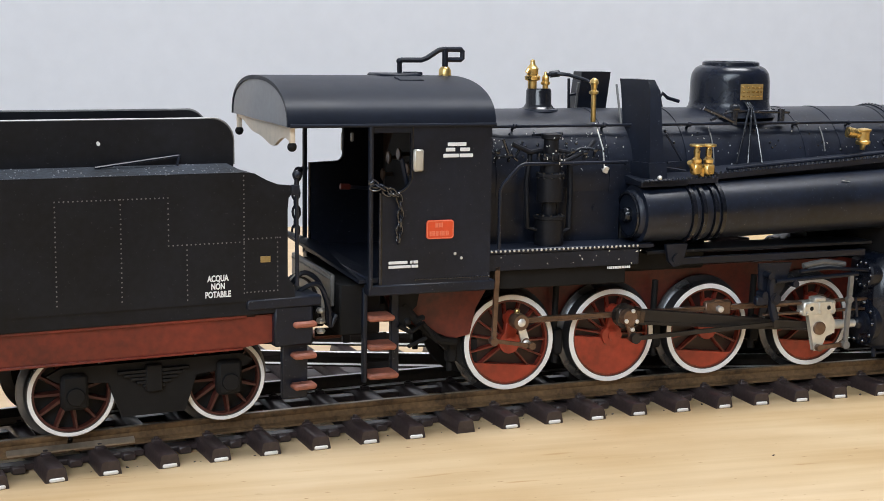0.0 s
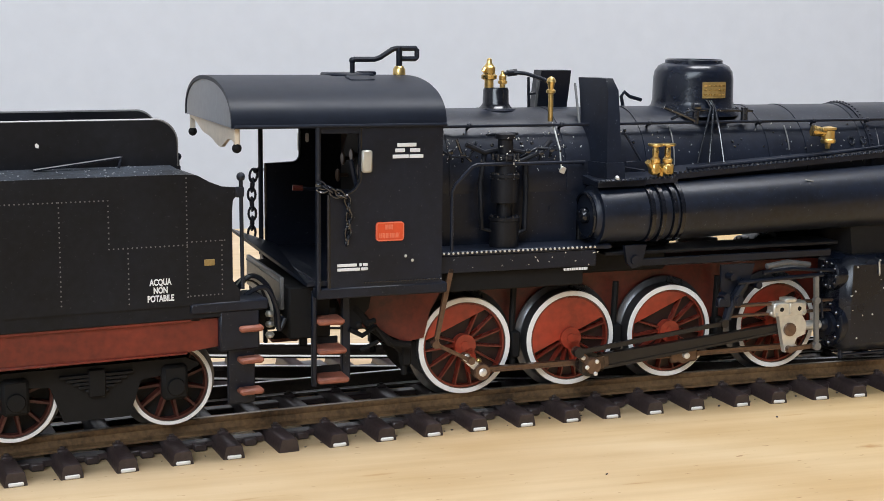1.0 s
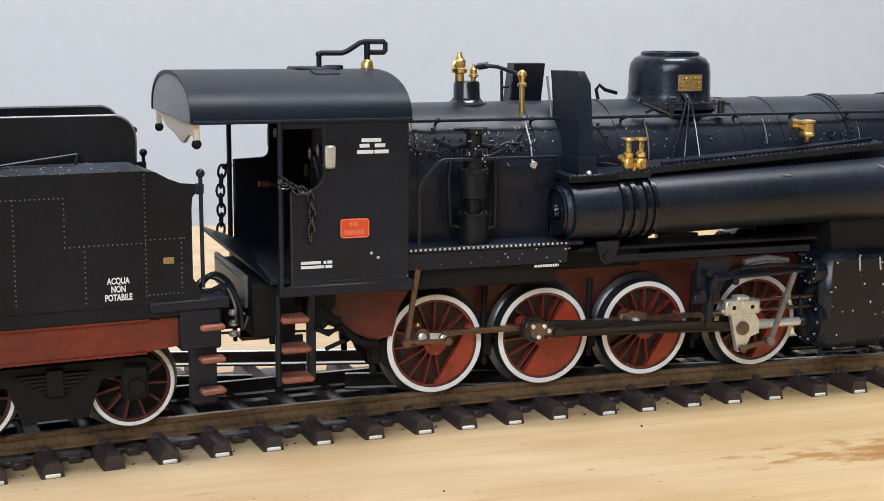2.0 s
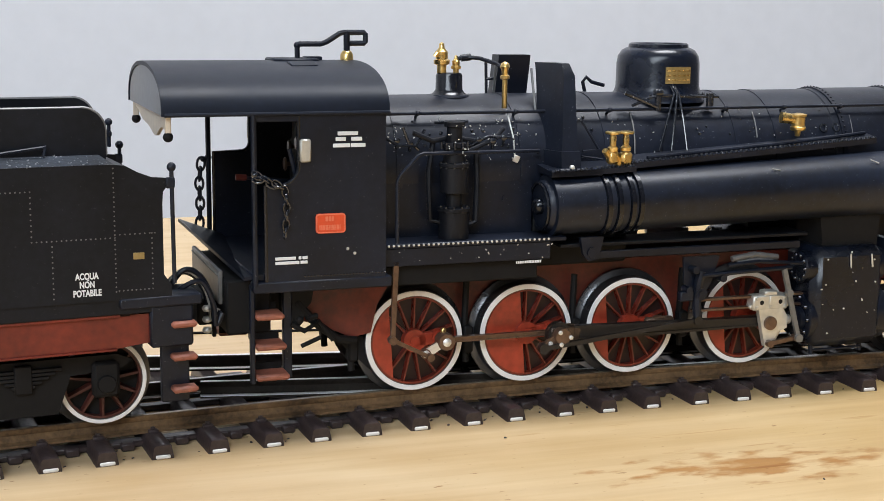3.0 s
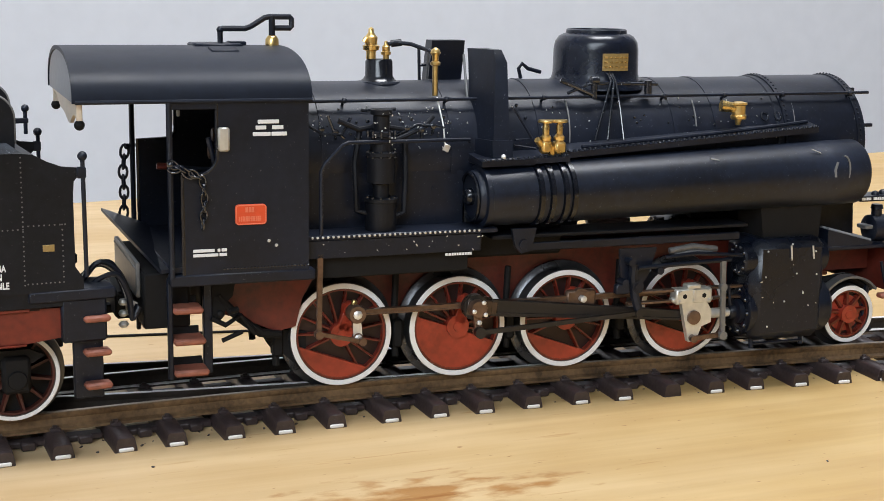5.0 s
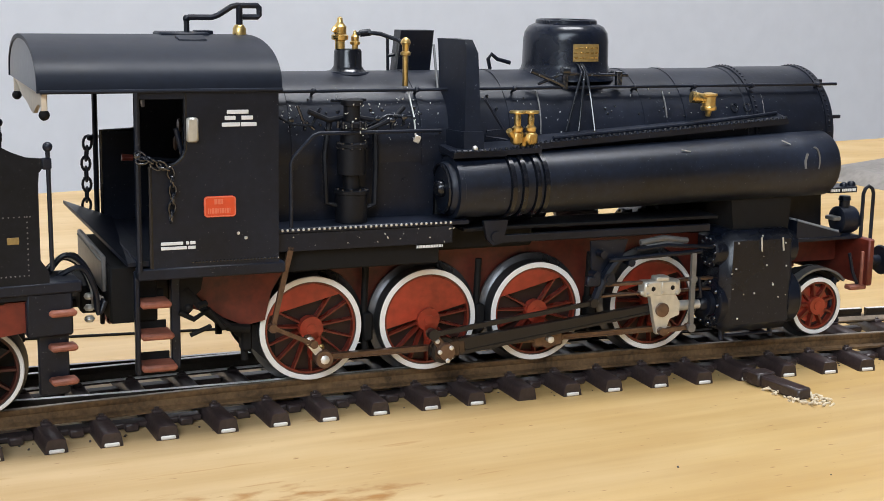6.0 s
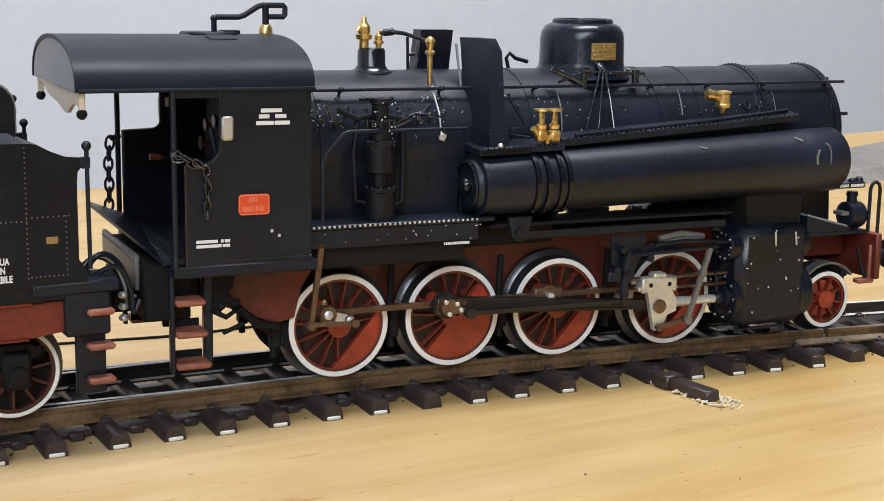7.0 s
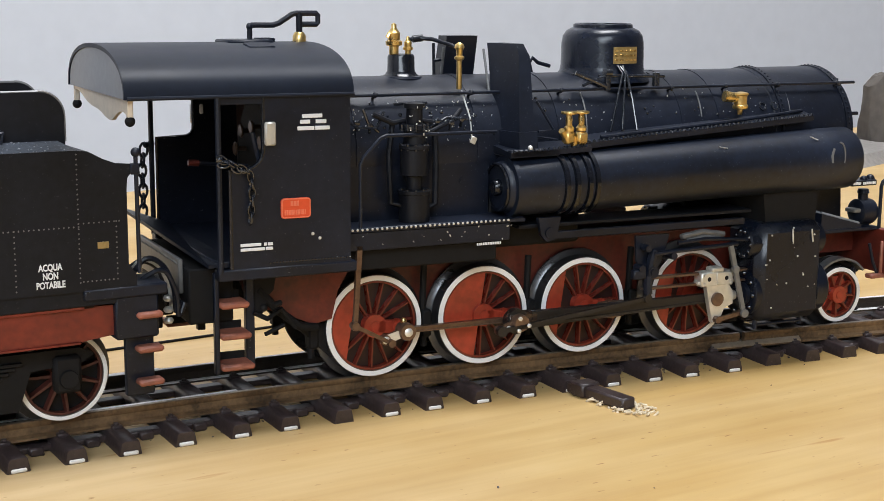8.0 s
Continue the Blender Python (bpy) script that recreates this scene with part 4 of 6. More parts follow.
    for pts in ([(19.5, -12.2, 39.6), (21.5, -12.6, 38.4), (24.5, -12.4, 38.2), (26.0, -11.8, 40.5)], [(27.5, -12.0, 41.6), (32.8, -12.0, 41.7)], [(33.0, -12.2, 38.0), (36.0, -12.4, 39.4), (40.0, -11.6, 39.0)], [(22.5, -12.2, 41.0), (23.2, -12.4, 39.0), (25.0, -12.2, 37.6)]):
        part("thin_pipe", Form().tube(pts, 0.24, 7), POLISHED, engine)
    part("boiler_clip", Form().box(40.6, 41.6, -11.4, -11.1, 35.2, 36.3, 0.1, Matrix.Translation((41, 0, 35.7)) @ Matrix.Rotation(radians(25), 4, "Y") @ Matrix.Translation((-41, 0, -35.7))), STEEL, engine, "bare metal clip")
    part("washout_plug", Form().lathe([(0.6, -0.2), (0.55, 0.0)], (35.5, -10.8, 26.5), "Y", 12).lathe([(0.5, -0.2), (0.45, 0.0)], (39.5, -10.8, 29.5), "Y", 12), BLACK, engine)


running_boards()


def frames():
    prof = [(4.5, 17.6), (6.5, 12.5), (12.0, 11.0), (15.5, 10.0), (20, 12.0), (30.5, 12.0), (33.0, 7.0), (36.5, 7.0), (38.5, 12.0), (49, 12.0), (51.5, 7.0), (54.5, 7.0), (57, 12.0), (67.5, 12.0), (70, 7.0), (75, 7.0), (77.5, 12.0), (88, 12.0), (91, 8.5), (104, 10.5), (108, 12.2), (121.5, 12.2), (121.5, 16.0), (105, 16.6), (92, 18.4), (3.0, 18.4)]
    for sgn in (1, -1):
        fm = (lambda g: g) if sgn == 1 else mirrored
        part("frame_plate", fm(Form().prism(prof, -6.6, -5.6)), FRAMERED, engine, "red main frame plate")
        part("splash_plate", fm(Form().prism([(5.0, 17.0), (6.5, 12.6), (12.0, 10.6), (15.0, 9.2), (18.0, 9.8), (19.0, 14.0), (21.0, 17.4)], -10.6, -9.8)), FRAMERED, engine, "red side plate below the cab")
        part("ashpan", fm(Form().prism([(12, 9.6), (18.5, 3.4), (20.0, 3.4), (20.0, 8.5)], -9.0, -7.0)), SOOT, engine)
        # brake hangers between the wheels
        for x in (15.6, 34.3, 52.8, 72.3):
            h = part("brake_hanger", fm(Form().tube([(x, -8.2, 16.5), (x - 0.3, -8.2, 9), (x, -8.2, 3.5)], 0.55, 8)), SOOT, engine)
            part("brake_shoe", fm(Form().box(x - 0.7, x + 0.9, -9.3, -7.2, 5.0, 9.4, 0.3)), SOOT, h)
        # cab steps
        st = part("cab_steps", fm(Form().box(-1.6, -0.9, -16.2, -15.2, 4.6, 19.2, 0.15).box(3.9, 5.2, -13.2, -12.0, 4.4, 18.6, 0.15)), BLACK, engine)
        for z, x1 in ((14.05, 3.3), (9.6, 3.6), (5.1, 4.0)):
            part("step_tread", fm(Form().box(-0.9, x1, -17.0, -13.0, z, z + 0.95, 0.3)), STEPRED, st, "worn red-brown step tread")
            part("step_back", fm(Form().box(-0.9, x1 - 0.4, -13.2, -12.9, z + 0.6, z + 2.0, 0.1)), SOOT, st)
        g = Form().cyl((7.0, -15.8, 13.8), (8.4, -15.2, 14.0), 0.45, 8).cyl((6.3, -14.5, 9.4), (9.3, -14.0, 10.4), 0.35, 8).ball((6.0, -14.8, 13.4), 0.6).tube([(5.0, -13.5, 12.5), (7, -13.5, 11.4), (9.2, -13.2, 12.6), (11.5, -12.8, 9.6)], 0.4, 8)
        g.prism([(5.0, 17.4), (8.6, 17.4), (8.2, 15.4), (7.2, 14.4), (7.0, 12.6), (6.0, 11.6), (5.0, 12.0)], -12.8, -11.6).tube([(6.0, -12.4, 15.6), (9.0, -12.2, 12.2), (12.5, -11.6, 9.4), (15.5, -10.8, 8.8)], 0.65, 8)
        part("injector", fm(g), SOOT, engine)
    part("frame_stay", Form().box(5, 92, -5.6, 5.6, 11.5, 17.8, 0.3), SOOT, engine)
    part("ashpan_body", Form().box(46, 86, -5.4, 5.4, 6.8, 11.5, 0.3), SOOT, engine)


frames()


def wheel(r, spokes, side, weight, crank, name, parent, rim=0.82, boss=1.75, spoke=0.34, red=None):
    """A spoked wheel in its own space, axle along y, crank towards +x; side -1 faces -y. weight: height of the balance segment's chord."""
    s = side
    red = red or (WHEELRED, WHEELSHADE, SPOKERED)
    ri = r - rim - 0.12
    # recess disc: shade between the spokes is put into its colour
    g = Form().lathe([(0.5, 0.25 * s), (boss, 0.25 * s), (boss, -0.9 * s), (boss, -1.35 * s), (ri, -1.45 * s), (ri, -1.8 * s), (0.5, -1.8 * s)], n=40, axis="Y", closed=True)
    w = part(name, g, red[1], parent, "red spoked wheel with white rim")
    part("hub", Form().lathe([(0.5, 0.3 * s), (boss + 0.05, 0.3 * s), (boss + 0.05, -1.2 * s), (0.5, -1.2 * s)], n=28, axis="Y", closed=True), red[0], w)
    part("felloe", Form().lathe([(ri - 0.3, -0.25 * s), (ri + 0.05, -0.25 * s), (ri + 0.05, -1.7 * s), (ri - 0.3, -1.7 * s)], n=48, axis="Y", closed=True), red[2], w)
    w0, w1 = spoke, spoke * 0.6
    y0, y1 = -0.42 * s, -1.5 * s
    x0, x1 = boss - 0.1, ri
    pts = [(x0, y1, -w0), (x1, y1, -w1), (x1, y1, w1), (x0, y1, w0), (x0, y0, -w0 * 0.45), (x1, y0, -w1 * 0.5), (x1, y0, w1 * 0.5), (x0, y0, w0 * 0.45)]
    me = mesh_of("spoke", Form().add(pts, [(0, 1, 2, 3), (4, 7, 6, 5), (0, 4, 5, 1), (1, 5, 6, 2), (2, 6, 7, 3), (3, 7, 4, 0)]), red[2])
    for i in range(spokes):
        a = 2 * math.pi * (i + 0.5) / spokes
        if weight is not None and abs(math.atan2(math.sin(a - math.pi), math.cos(a - math.pi))) < math.acos(max(-1, min(1, weight / ri))) * 0.55:
            continue
        o = new("spoke", me)
        o.parent = w
        o.matrix_basis = pose(0, 0, 0, 0, -math.degrees(a), 0)
    if weight is not None:
        a0 = math.acos(max(-1, min(1, weight / ri)))
        out = [(-ri * math.cos(a), ri * math.sin(a)) for a in np.linspace(-a0, a0, 26)]
        part("balance_weight", Form().prism(out, -0.28 * s, -1.5 * s), red[0], w)
    ty = Form().lathe([(r - rim - 0.1, -0.02 * s), (r, -0.02 * s), (r + 0.02, -0.2 * s), (r + 0.12, -2.2 * s), (r + 0.45, -2.45 * s), (r + 1.05, -2.65 * s), (r + 1.1, -2.95 * s), (r + 0.85, -3.2 * s), (r - rim - 0.1, -3.2 * s)], n=64, axis="Y", closed=True)
    part("tyre", ty, TYRE, w, "dark steel tyre")
    part("white_rim", Form().lathe([(r - rim, 0.10 * s), (r - 0.12, 0.10 * s), (r - 0.02, 0.0), (r - 0.05, -0.15 * s), (r - rim, -0.15 * s)], n=64, axis="Y", closed=True), WHITE, w, "white painted rim")
    part("axle_cap", Form().lathe([(0.2, 0.45 * s), (0.75, 0.42 * s), (0.8, 0.2 * s), (0.8, 0.0)], n=16, axis="Y"), red[0], w)
    if crank:
        part("crank_boss", Form().lathe([(0.2, 0.55 * s), (1.1, 0.5 * s), (1.25, 0.2 * s), (1.25, -0.9 * s)], (CRANK, 0, 0), n=20, axis="Y").box(0.5, CRANK, min(-0.8 * s, 0.3 * s), max(-0.8 * s, 0.3 * s), -1.05, 1.05, 0.2), WHEELRED, w)
        part("crank_pin", Form().lathe([(0.55, 0.0), (0.55, 3.6 * s), (0.2, 3.7 * s)], (CRANK, 0, 0), n=14, axis="Y"), STEEL, w)
    return w


near_wheels, far_wheels = [], []
for i, x in enumerate(DRIVERS):
    weight = (3.7, 0.5, 4.0, 3.5)[i]
    for side, group in ((-1, near_wheels), (1, far_wheels)):
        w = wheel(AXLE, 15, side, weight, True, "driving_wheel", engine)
        group.append((w, x, side * 10.0))
    part("axle", Form().cyl((x, -9, AXLE), (x, 9, AXLE), 1.2, 12), SOOT, engine)
pony = []
for side in (-1, 1):
    w = wheel(5.0, 9, side, None, False, "pony_wheel", engine, rim=0.75, boss=1.5, spoke=0.5)
    part("solid_disc", Form().lathe([(0.2, -1.2 * side), (3.2, -1.2 * side), (3.2, -1.5 * side)], n=24, axis="Y"), WHEELRED, w)
    pony.append((w, 115.8, side * 10.0))
part("pony_axle", Form().cyl((115.8, -9, 5), (115.8, 9, 5), 1.0, 12), SOOT, engine)
for side in (-1, 1):
    out = arc(115.8, 5.0, 6.75, 40, 140, 14)
    inn = arc(115.8, 5.0, 6.35, 140, 40, 14)
    part("pony_guard", Form().prism(out + inn, min(7.2 * side, 10.6 * side), max(7.2 * side, 10.6 * side)), GREYPLATE, engine, "curved grey wheel guard")
part("pony_frame", Form().tube([(104, -7, 8.5), (111, -8, 10.8), (116.4, -8, 11.2), (121.5, -8, 9.0)], 0.7, 8).tube([(104, 7, 8.5), (111, 8, 10.8), (116.4, 8, 11.2), (121.5, 8, 9.0)], 0.7, 8), SOOT, engine)


# ---- rods, in their own spaces ----
def link(length, r0, r1, w0, w1, y0, y1, flute=True):
    """A rod from the origin along +x with an eye at each end."""
    g = Form()
    g.lathe([(r0, y0 - 0.25), (r0, y1 + 0.1)], n=20, axis="Y")
    g.lathe([(r1, y0 - 0.25), (r1, y1 + 0.1)], (length, 0, 0), n=20, axis="Y")
    g.prism([(r0 * 0.6, -w0), (length - r1 * 0.6, -w1), (length - r1 * 0.6, w1), (r0 * 0.6, w0)], y0, y1)
    if flute:
        for z in (-1, 1):
            g.prism([(r0 * 1.1, z * w0 * 0.98), (length - r1 * 1.1, z * w1 * 0.98), (length - r1 * 1.1, z * w1 * 0.55), (r0 * 1.1, z * w0 * 0.55)], y0 - 0.18, y0)
    return g


moving = []


def rod(name, form, mat, label, rows):
    """A keyed part of the engine; rows: a function of the time that gives its pose."""
    ob = part(name, form, mat, engine, label)
    moving.append((ob, rows))
    return ob


THETA0 = 84.0


def theta(t):
    """The crank's angle above the horizontal, in degrees."""
    return THETA0 - 7.19 * run(t)


def pin(i, t, extra=0.0):
    a = radians(theta(t) + extra)
    return DRIVERS[i] + CRANK * math.cos(a), AXLE + CRANK * math.sin(a)


def eccentric(i, t, extra=0.0):
    a = radians(theta(t) - 66 + extra)
    return DRIVERS[i] + 1.6 * math.cos(a), AXLE + 1.6 * math.sin(a)


def meet(p, rp, q, rq, side):
    """Where circles round p and q cross."""
    d = math.hypot(q[0] - p[0], q[1] - p[1])
    a = (rp * rp - rq * rq + d * d) / (2 * d)
    h = math.sqrt(max(0.0, rp * rp - a * a))
    ux, uz = (q[0] - p[0]) / d, (q[1] - p[1]) / d
    return p[0] + a * ux - side * h * uz, p[1] + a * uz + side * h * ux


def aim(p, q, y):
    """The pose of a link whose origin is at p and whose +x points to q."""
    return mm(p[0], y, p[1], 0, -math.degrees(math.atan2(q[1] - p[1], q[0] - p[0])), 0)


MAIN = 37.2
LEVER, LEVER_TOP, DRAG = 11.3, (20.25, 20.9), 6.9
LINK_PIVOT, LINK_ARM, ECC = (71.6, 13.6), 4.4, 26.9


def crosshead_x(t, extra=0.0):
    px, pz = pin(1, t, extra)
    return px + math.sqrt(MAIN ** 2 - (pz - AXLE) ** 2)


for sgn, lead in ((-1, 0.0), (1, 90.0)):
    fm = (lambda g: g) if sgn == -1 else mirrored
    Y = lambda v, s=sgn: v * s
    spans = ((0, 1), (1, 2), (2, 3))
    for a, b in spans:
        L = DRIVERS[b] - DRIVERS[a]
        c = rod("coupling_rod", fm(link(L, 1.25, 1.25 if b != 2 else 1.5, 0.42, 0.42, -0.4, 0.4)), RODS, "bronzed fluted coupling rod", lambda t, a=a, s=sgn, e=lead: mm(pin(a, t, e)[0], s * 12.0, pin(a, t, e)[1]))
        if a == 2:
            part("knuckle", fm(Form().box(-2.6, 2.6, -0.75, 0.4, -1.35, 1.35, 0.35)), RODS, c)
        if a == 0:
            part("oil_cup", fm(Form().lathe([(0.45, 0.9), (0.5, 1.6), (0.3, 1.9)], (0, 0, 0), "Z", 10)), BRASS, c)
    m = rod("main_rod", fm(link(MAIN, 2.0, 1.2, 1.3, 0.75, -0.5, 0.5)), DARKROD, "dark heavy connecting rod", lambda t, s=sgn, e=lead: aim(pin(1, t, e), (crosshead_x(t, e), AXLE), s * 13.5))
    part("big_end", fm(Form().box(-1.9, 3.0, -0.85, 0.6, -1.6, 1.6, 0.55).box(2.2, 3.8, -0.7, 0.5, -1.3, 1.3, 0.4)), BIGEND, m, "oily brown big end with cotters")
    x = rod("crosshead", fm(Form().box(-3.3, 3.3, -1.2, 1.1, 2.2, 4.7, 0.25).prism([(-2.2, 2.4), (2.4, 2.4), (3.3, 1.0), (3.3, -1.0), (1.6, -1.6), (0.6, -4.0), (-0.7, -4.0), (-1.4, -1.2)], -1.1, -0.1).cyl((2.5, 0, 0.2), (5.5, 0, 0.2), 0.85, 14)), NICKEL, "pale nickel crosshead", lambda t, s=sgn, e=lead: mm(crosshead_x(t, e), s * 14.2, AXLE))
    g = Form().rivets([(-2.6, -1.2, 4.2), (2.6, -1.2, 4.2), (-2.6, -1.2, 2.7), (2.6, -1.2, 2.7), (0, -1.2, 2.8)], 0.35)
    g.box(-1.2, 1.2, -1.3, 0.8, 4.6, 5.4, 0.2).box(-3.7, -3.1, -0.8, 0.6, 2.5, 3.2, 0.15).box(3.1, 3.7, -0.8, 0.6, 2.5, 3.2, 0.15).box(-0.3, 0.3, -1.4, -1.1, 3.0, 4.6, 0.1)
    part("slipper_bolt", fm(g), NICKEL, x)
    part("oil_hole", fm(Form().rivets([(-1.7, -1.2, 3.5), (1.8, -1.2, 3.5)], 0.42, h=0.05)), SOOT, x)
    part("gudgeon_pin", fm(Form().lathe([(1.15, -1.1), (1.15, -1.5), (0.9, -1.6), (0.2, -1.55)], (0, 0, 0), "Y", 18)), RODS, x)
    part("arm_pin", fm(Form().lathe([(0.45, -1.0), (0.45, -1.5), (0.1, -1.55)], (-0.1, 0, -3.4), "Y", 10)), STEEL, x)
    part("piston_rod", fm(Form().cyl((3, 0, 0.2), (14.5, 0, 0.2), 0.75, 14)), STEEL, x, "bright piston rod")
    part("slide_bar", fm(Form().box(70.8, 92.0, -14.6, -13.5, 12.05, 12.5, 0.08).box(70.8, 92.0, -14.6, -13.5, 10.35, 10.75, 0.08)), RODS, engine, "bronzed slide bar")
    # combination lever, driven from the crosshead's arm
    def lever_foot(t, e=lead):
        x1 = crosshead_x(t, e) + 4.9
        return x1, 17.0 - math.sqrt(max(1.0, 12.2 ** 2 - (x1 - 86.6) ** 2))
    rod("combination_lever", fm(Form().prism([(0, -0.4), (12.2, -0.35), (12.2, 0.35), (0, 0.4)], -0.3, 0.3).lathe([(0.7, -0.5), (0.7, 0.4)], (12.2, 0, 0), "Y", 14).lathe([(0.6, -0.5), (0.6, 0.4)], (4.2, 0, 0), "Y", 14)), GREYPLATE, "grey steel combination lever", lambda t, s=sgn, f=lever_foot: aim((86.6, 17.0), f(t), s * 16.3))
    rod("union_link", fm(link(4.9, 0.6, 0.6, 0.35, 0.35, -0.3, 0.3, False)), RODS, "short bronzed link", lambda t, s=sgn, f=lever_foot, e=lead: aim((crosshead_x(t, e) - 0.1, AXLE - 3.4), f(t), s * 15.7))
    # eccentric rod and expansion link

    def link_foot(t, e=lead):
        return meet(LINK_PIVOT, LINK_ARM, eccentric(1, t, e), ECC, 1)
    rod("eccentric_rod", fm(link(ECC, 0.85, 0.7, 0.36, 0.32, -0.3, 0.3, False)), DARKROD, "dark thin eccentric rod", lambda t, s=sgn, f=link_foot, e=lead: aim(eccentric(1, t, e), f(t), s * 15.4))
    rod("expansion_link", fm(Form().tube([(0.0, 0, -3.6), (-0.35, 0, -1.8), (-0.45, 0, 0), (-0.35, 0, 1.8), (0, 0, 3.6)], 0.75, 8).cyl((0, -0.8, 0), (0, 0.8, 0), 1.0, 14).box(-0.5, 0.5, -0.5, 0.5, -4.9, -3.2, 0.15)), BLACK, "curved black expansion link", lambda t, s=sgn, f=link_foot: mm(LINK_PIVOT[0], s * 15.4, LINK_PIVOT[1], 0, -math.degrees(math.atan2(f(t)[1] - LINK_PIVOT[1], f(t)[0] - LINK_PIVOT[0])) - 90, 0))
    b = part("gear_bracket", fm(Form().prism([(69.0, 19.5), (75.5, 19.5), (74.2, 15.2), (72.6, 12.9), (70.4, 12.9), (69.2, 15.5)], -14.6, -14.1)), BLACK, engine)
    g = Form()
    for px, pz in ((69.3, 14.4), (71.6, 13.6), (75.4, 16.0), (70.4, 17.6)):
        g.cyl((px, -16.4, pz), (px, -14.4, pz), 0.6, 10)
    g.box(67.8, 70.2, -16.2, -15.0, 12.6, 14.2, 0.2)
    g.tube([(71.6, -15.9, 16.6), (79, -16.0, 16.9), (88, -16.2, 17.2)], 0.38, 8)
    g.tube([(76.5, -15.6, 18.0), (82.0, -15.8, 18.4), (91.5, -15.8, 17.6)], 0.32, 8)
    part("valve_spindle", fm(g), BLACK, engine)
    part("leaf_spring", fm(Form().tube([(77.5, -15.0, 18.9), (81.5, -15.2, 19.5), (86.0, -15.0, 18.8)], 0.5, 8).tube([(78.5, -15.0, 18.2), (81.8, -15.2, 18.7), (85.2, -15.0, 18.2)], 0.4, 8)), GREYPLATE, engine, "pale worn leaf spring")
    # return cranks that ride on the wheels
    for grp, i in ((near_wheels if sgn == -1 else far_wheels, 0), (near_wheels if sgn == -1 else far_wheels, 1)):
        w = grp[i][0]
        ex, ez = 1.6 * math.cos(radians(-66)), 1.6 * math.sin(radians(-66))
        d = Vector((ex - CRANK, 0, ez))
        ang = math.degrees(math.atan2(d.z, d.x))
        y0 = -2.6 if i == 0 else -4.4
        g = Form().prism([(-0.2, -0.75), (d.length, -0.55), (d.length + 0.5, 0), (d.length, 0.55), (-0.2, 0.75)], y0 - 0.5, y0)
        g.lathe([(1.25, y0 - 1.3), (1.35, y0 - 1.1), (1.35, y0 + 0.2)], n=18, axis="Y")
        g.lathe([(0.8, y0 - 0.9), (0.8, y0 + 0.1)], (d.length, 0, 0), n=14, axis="Y")
        ob = part("return_crank", fm(g), RODS, w, "bronzed return crank")
        ob.matrix_basis = mm(CRANK, 0, 0, 0, -ang, 0)
        if i == 0:
            e = Form().prism([(d.length * 0.35, -0.62), (d.length, -0.7), (d.length + 0.85, 0), (d.length, 0.7), (d.length * 0.35, 0.62)], y0 - 0.75, y0 - 0.5).lathe([(0.35, y0 - 1.2), (0.6, y0 - 1.0), (0.6, y0 - 0.6)], (d.length, 0, 0), n=12, axis="Y")
            part("crank_cap", fm(e), STEEL, ob, "bright steel cap")
        for bx, bz in (((0, 0),) if i == 0 else ((-1.0, 0.7), (0.9, 0.9), (0.2, -0.9), (2.2, 0.1), (3.4, -0.2))):
            part("crank_bolt", fm(Form().lathe([(0.7, y0 - 1.25), (0.7, y0 - 1.4), (0.55, y0 - 1.5), (0.2, y0 - 1.65)] if i == 0 else [(0.36, y0 - 1.3), (0.36, y0 - 1.55), (0.2, y0 - 1.65)] if abs(bx) < 1.2 else [(0.38, y0 - 0.4), (0.38, y0 - 0.85), (0.2, y0 - 0.95)], (bx, 0, bz), n=8, axis="Y")), STEEL, ob)
    # tachometer lever beside the rear wheel

    def lever_end(t, e=lead):
        return meet(LEVER_TOP, LEVER, eccentric(0, t, e), DRAG, -1)
    rod("tachometer_lever", fm(Form().prism([(-0.6, -0.42), (LEVER, -0.32), (LEVER + 0.6, 0), (LEVER, 0.32), (-0.6, 0.42)], -0.3, 0.3).lathe([(0.65, -0.5), (0.65, 0.4)], (LEVER, 0, 0), "Y", 12)), RODS, "slim bronzed lever", lambda t, s=sgn, f=lever_end: aim(LEVER_TOP, f(t), s * 16.0))
    rod("drag_link", fm(link(DRAG, 0.55, 0.6, 0.3, 0.3, -0.25, 0.25, False)), RODS, "slim bronzed link", lambda t, s=sgn, f=lever_end, e=lead: aim(f(t), eccentric(0, t, e), s * 15.4))


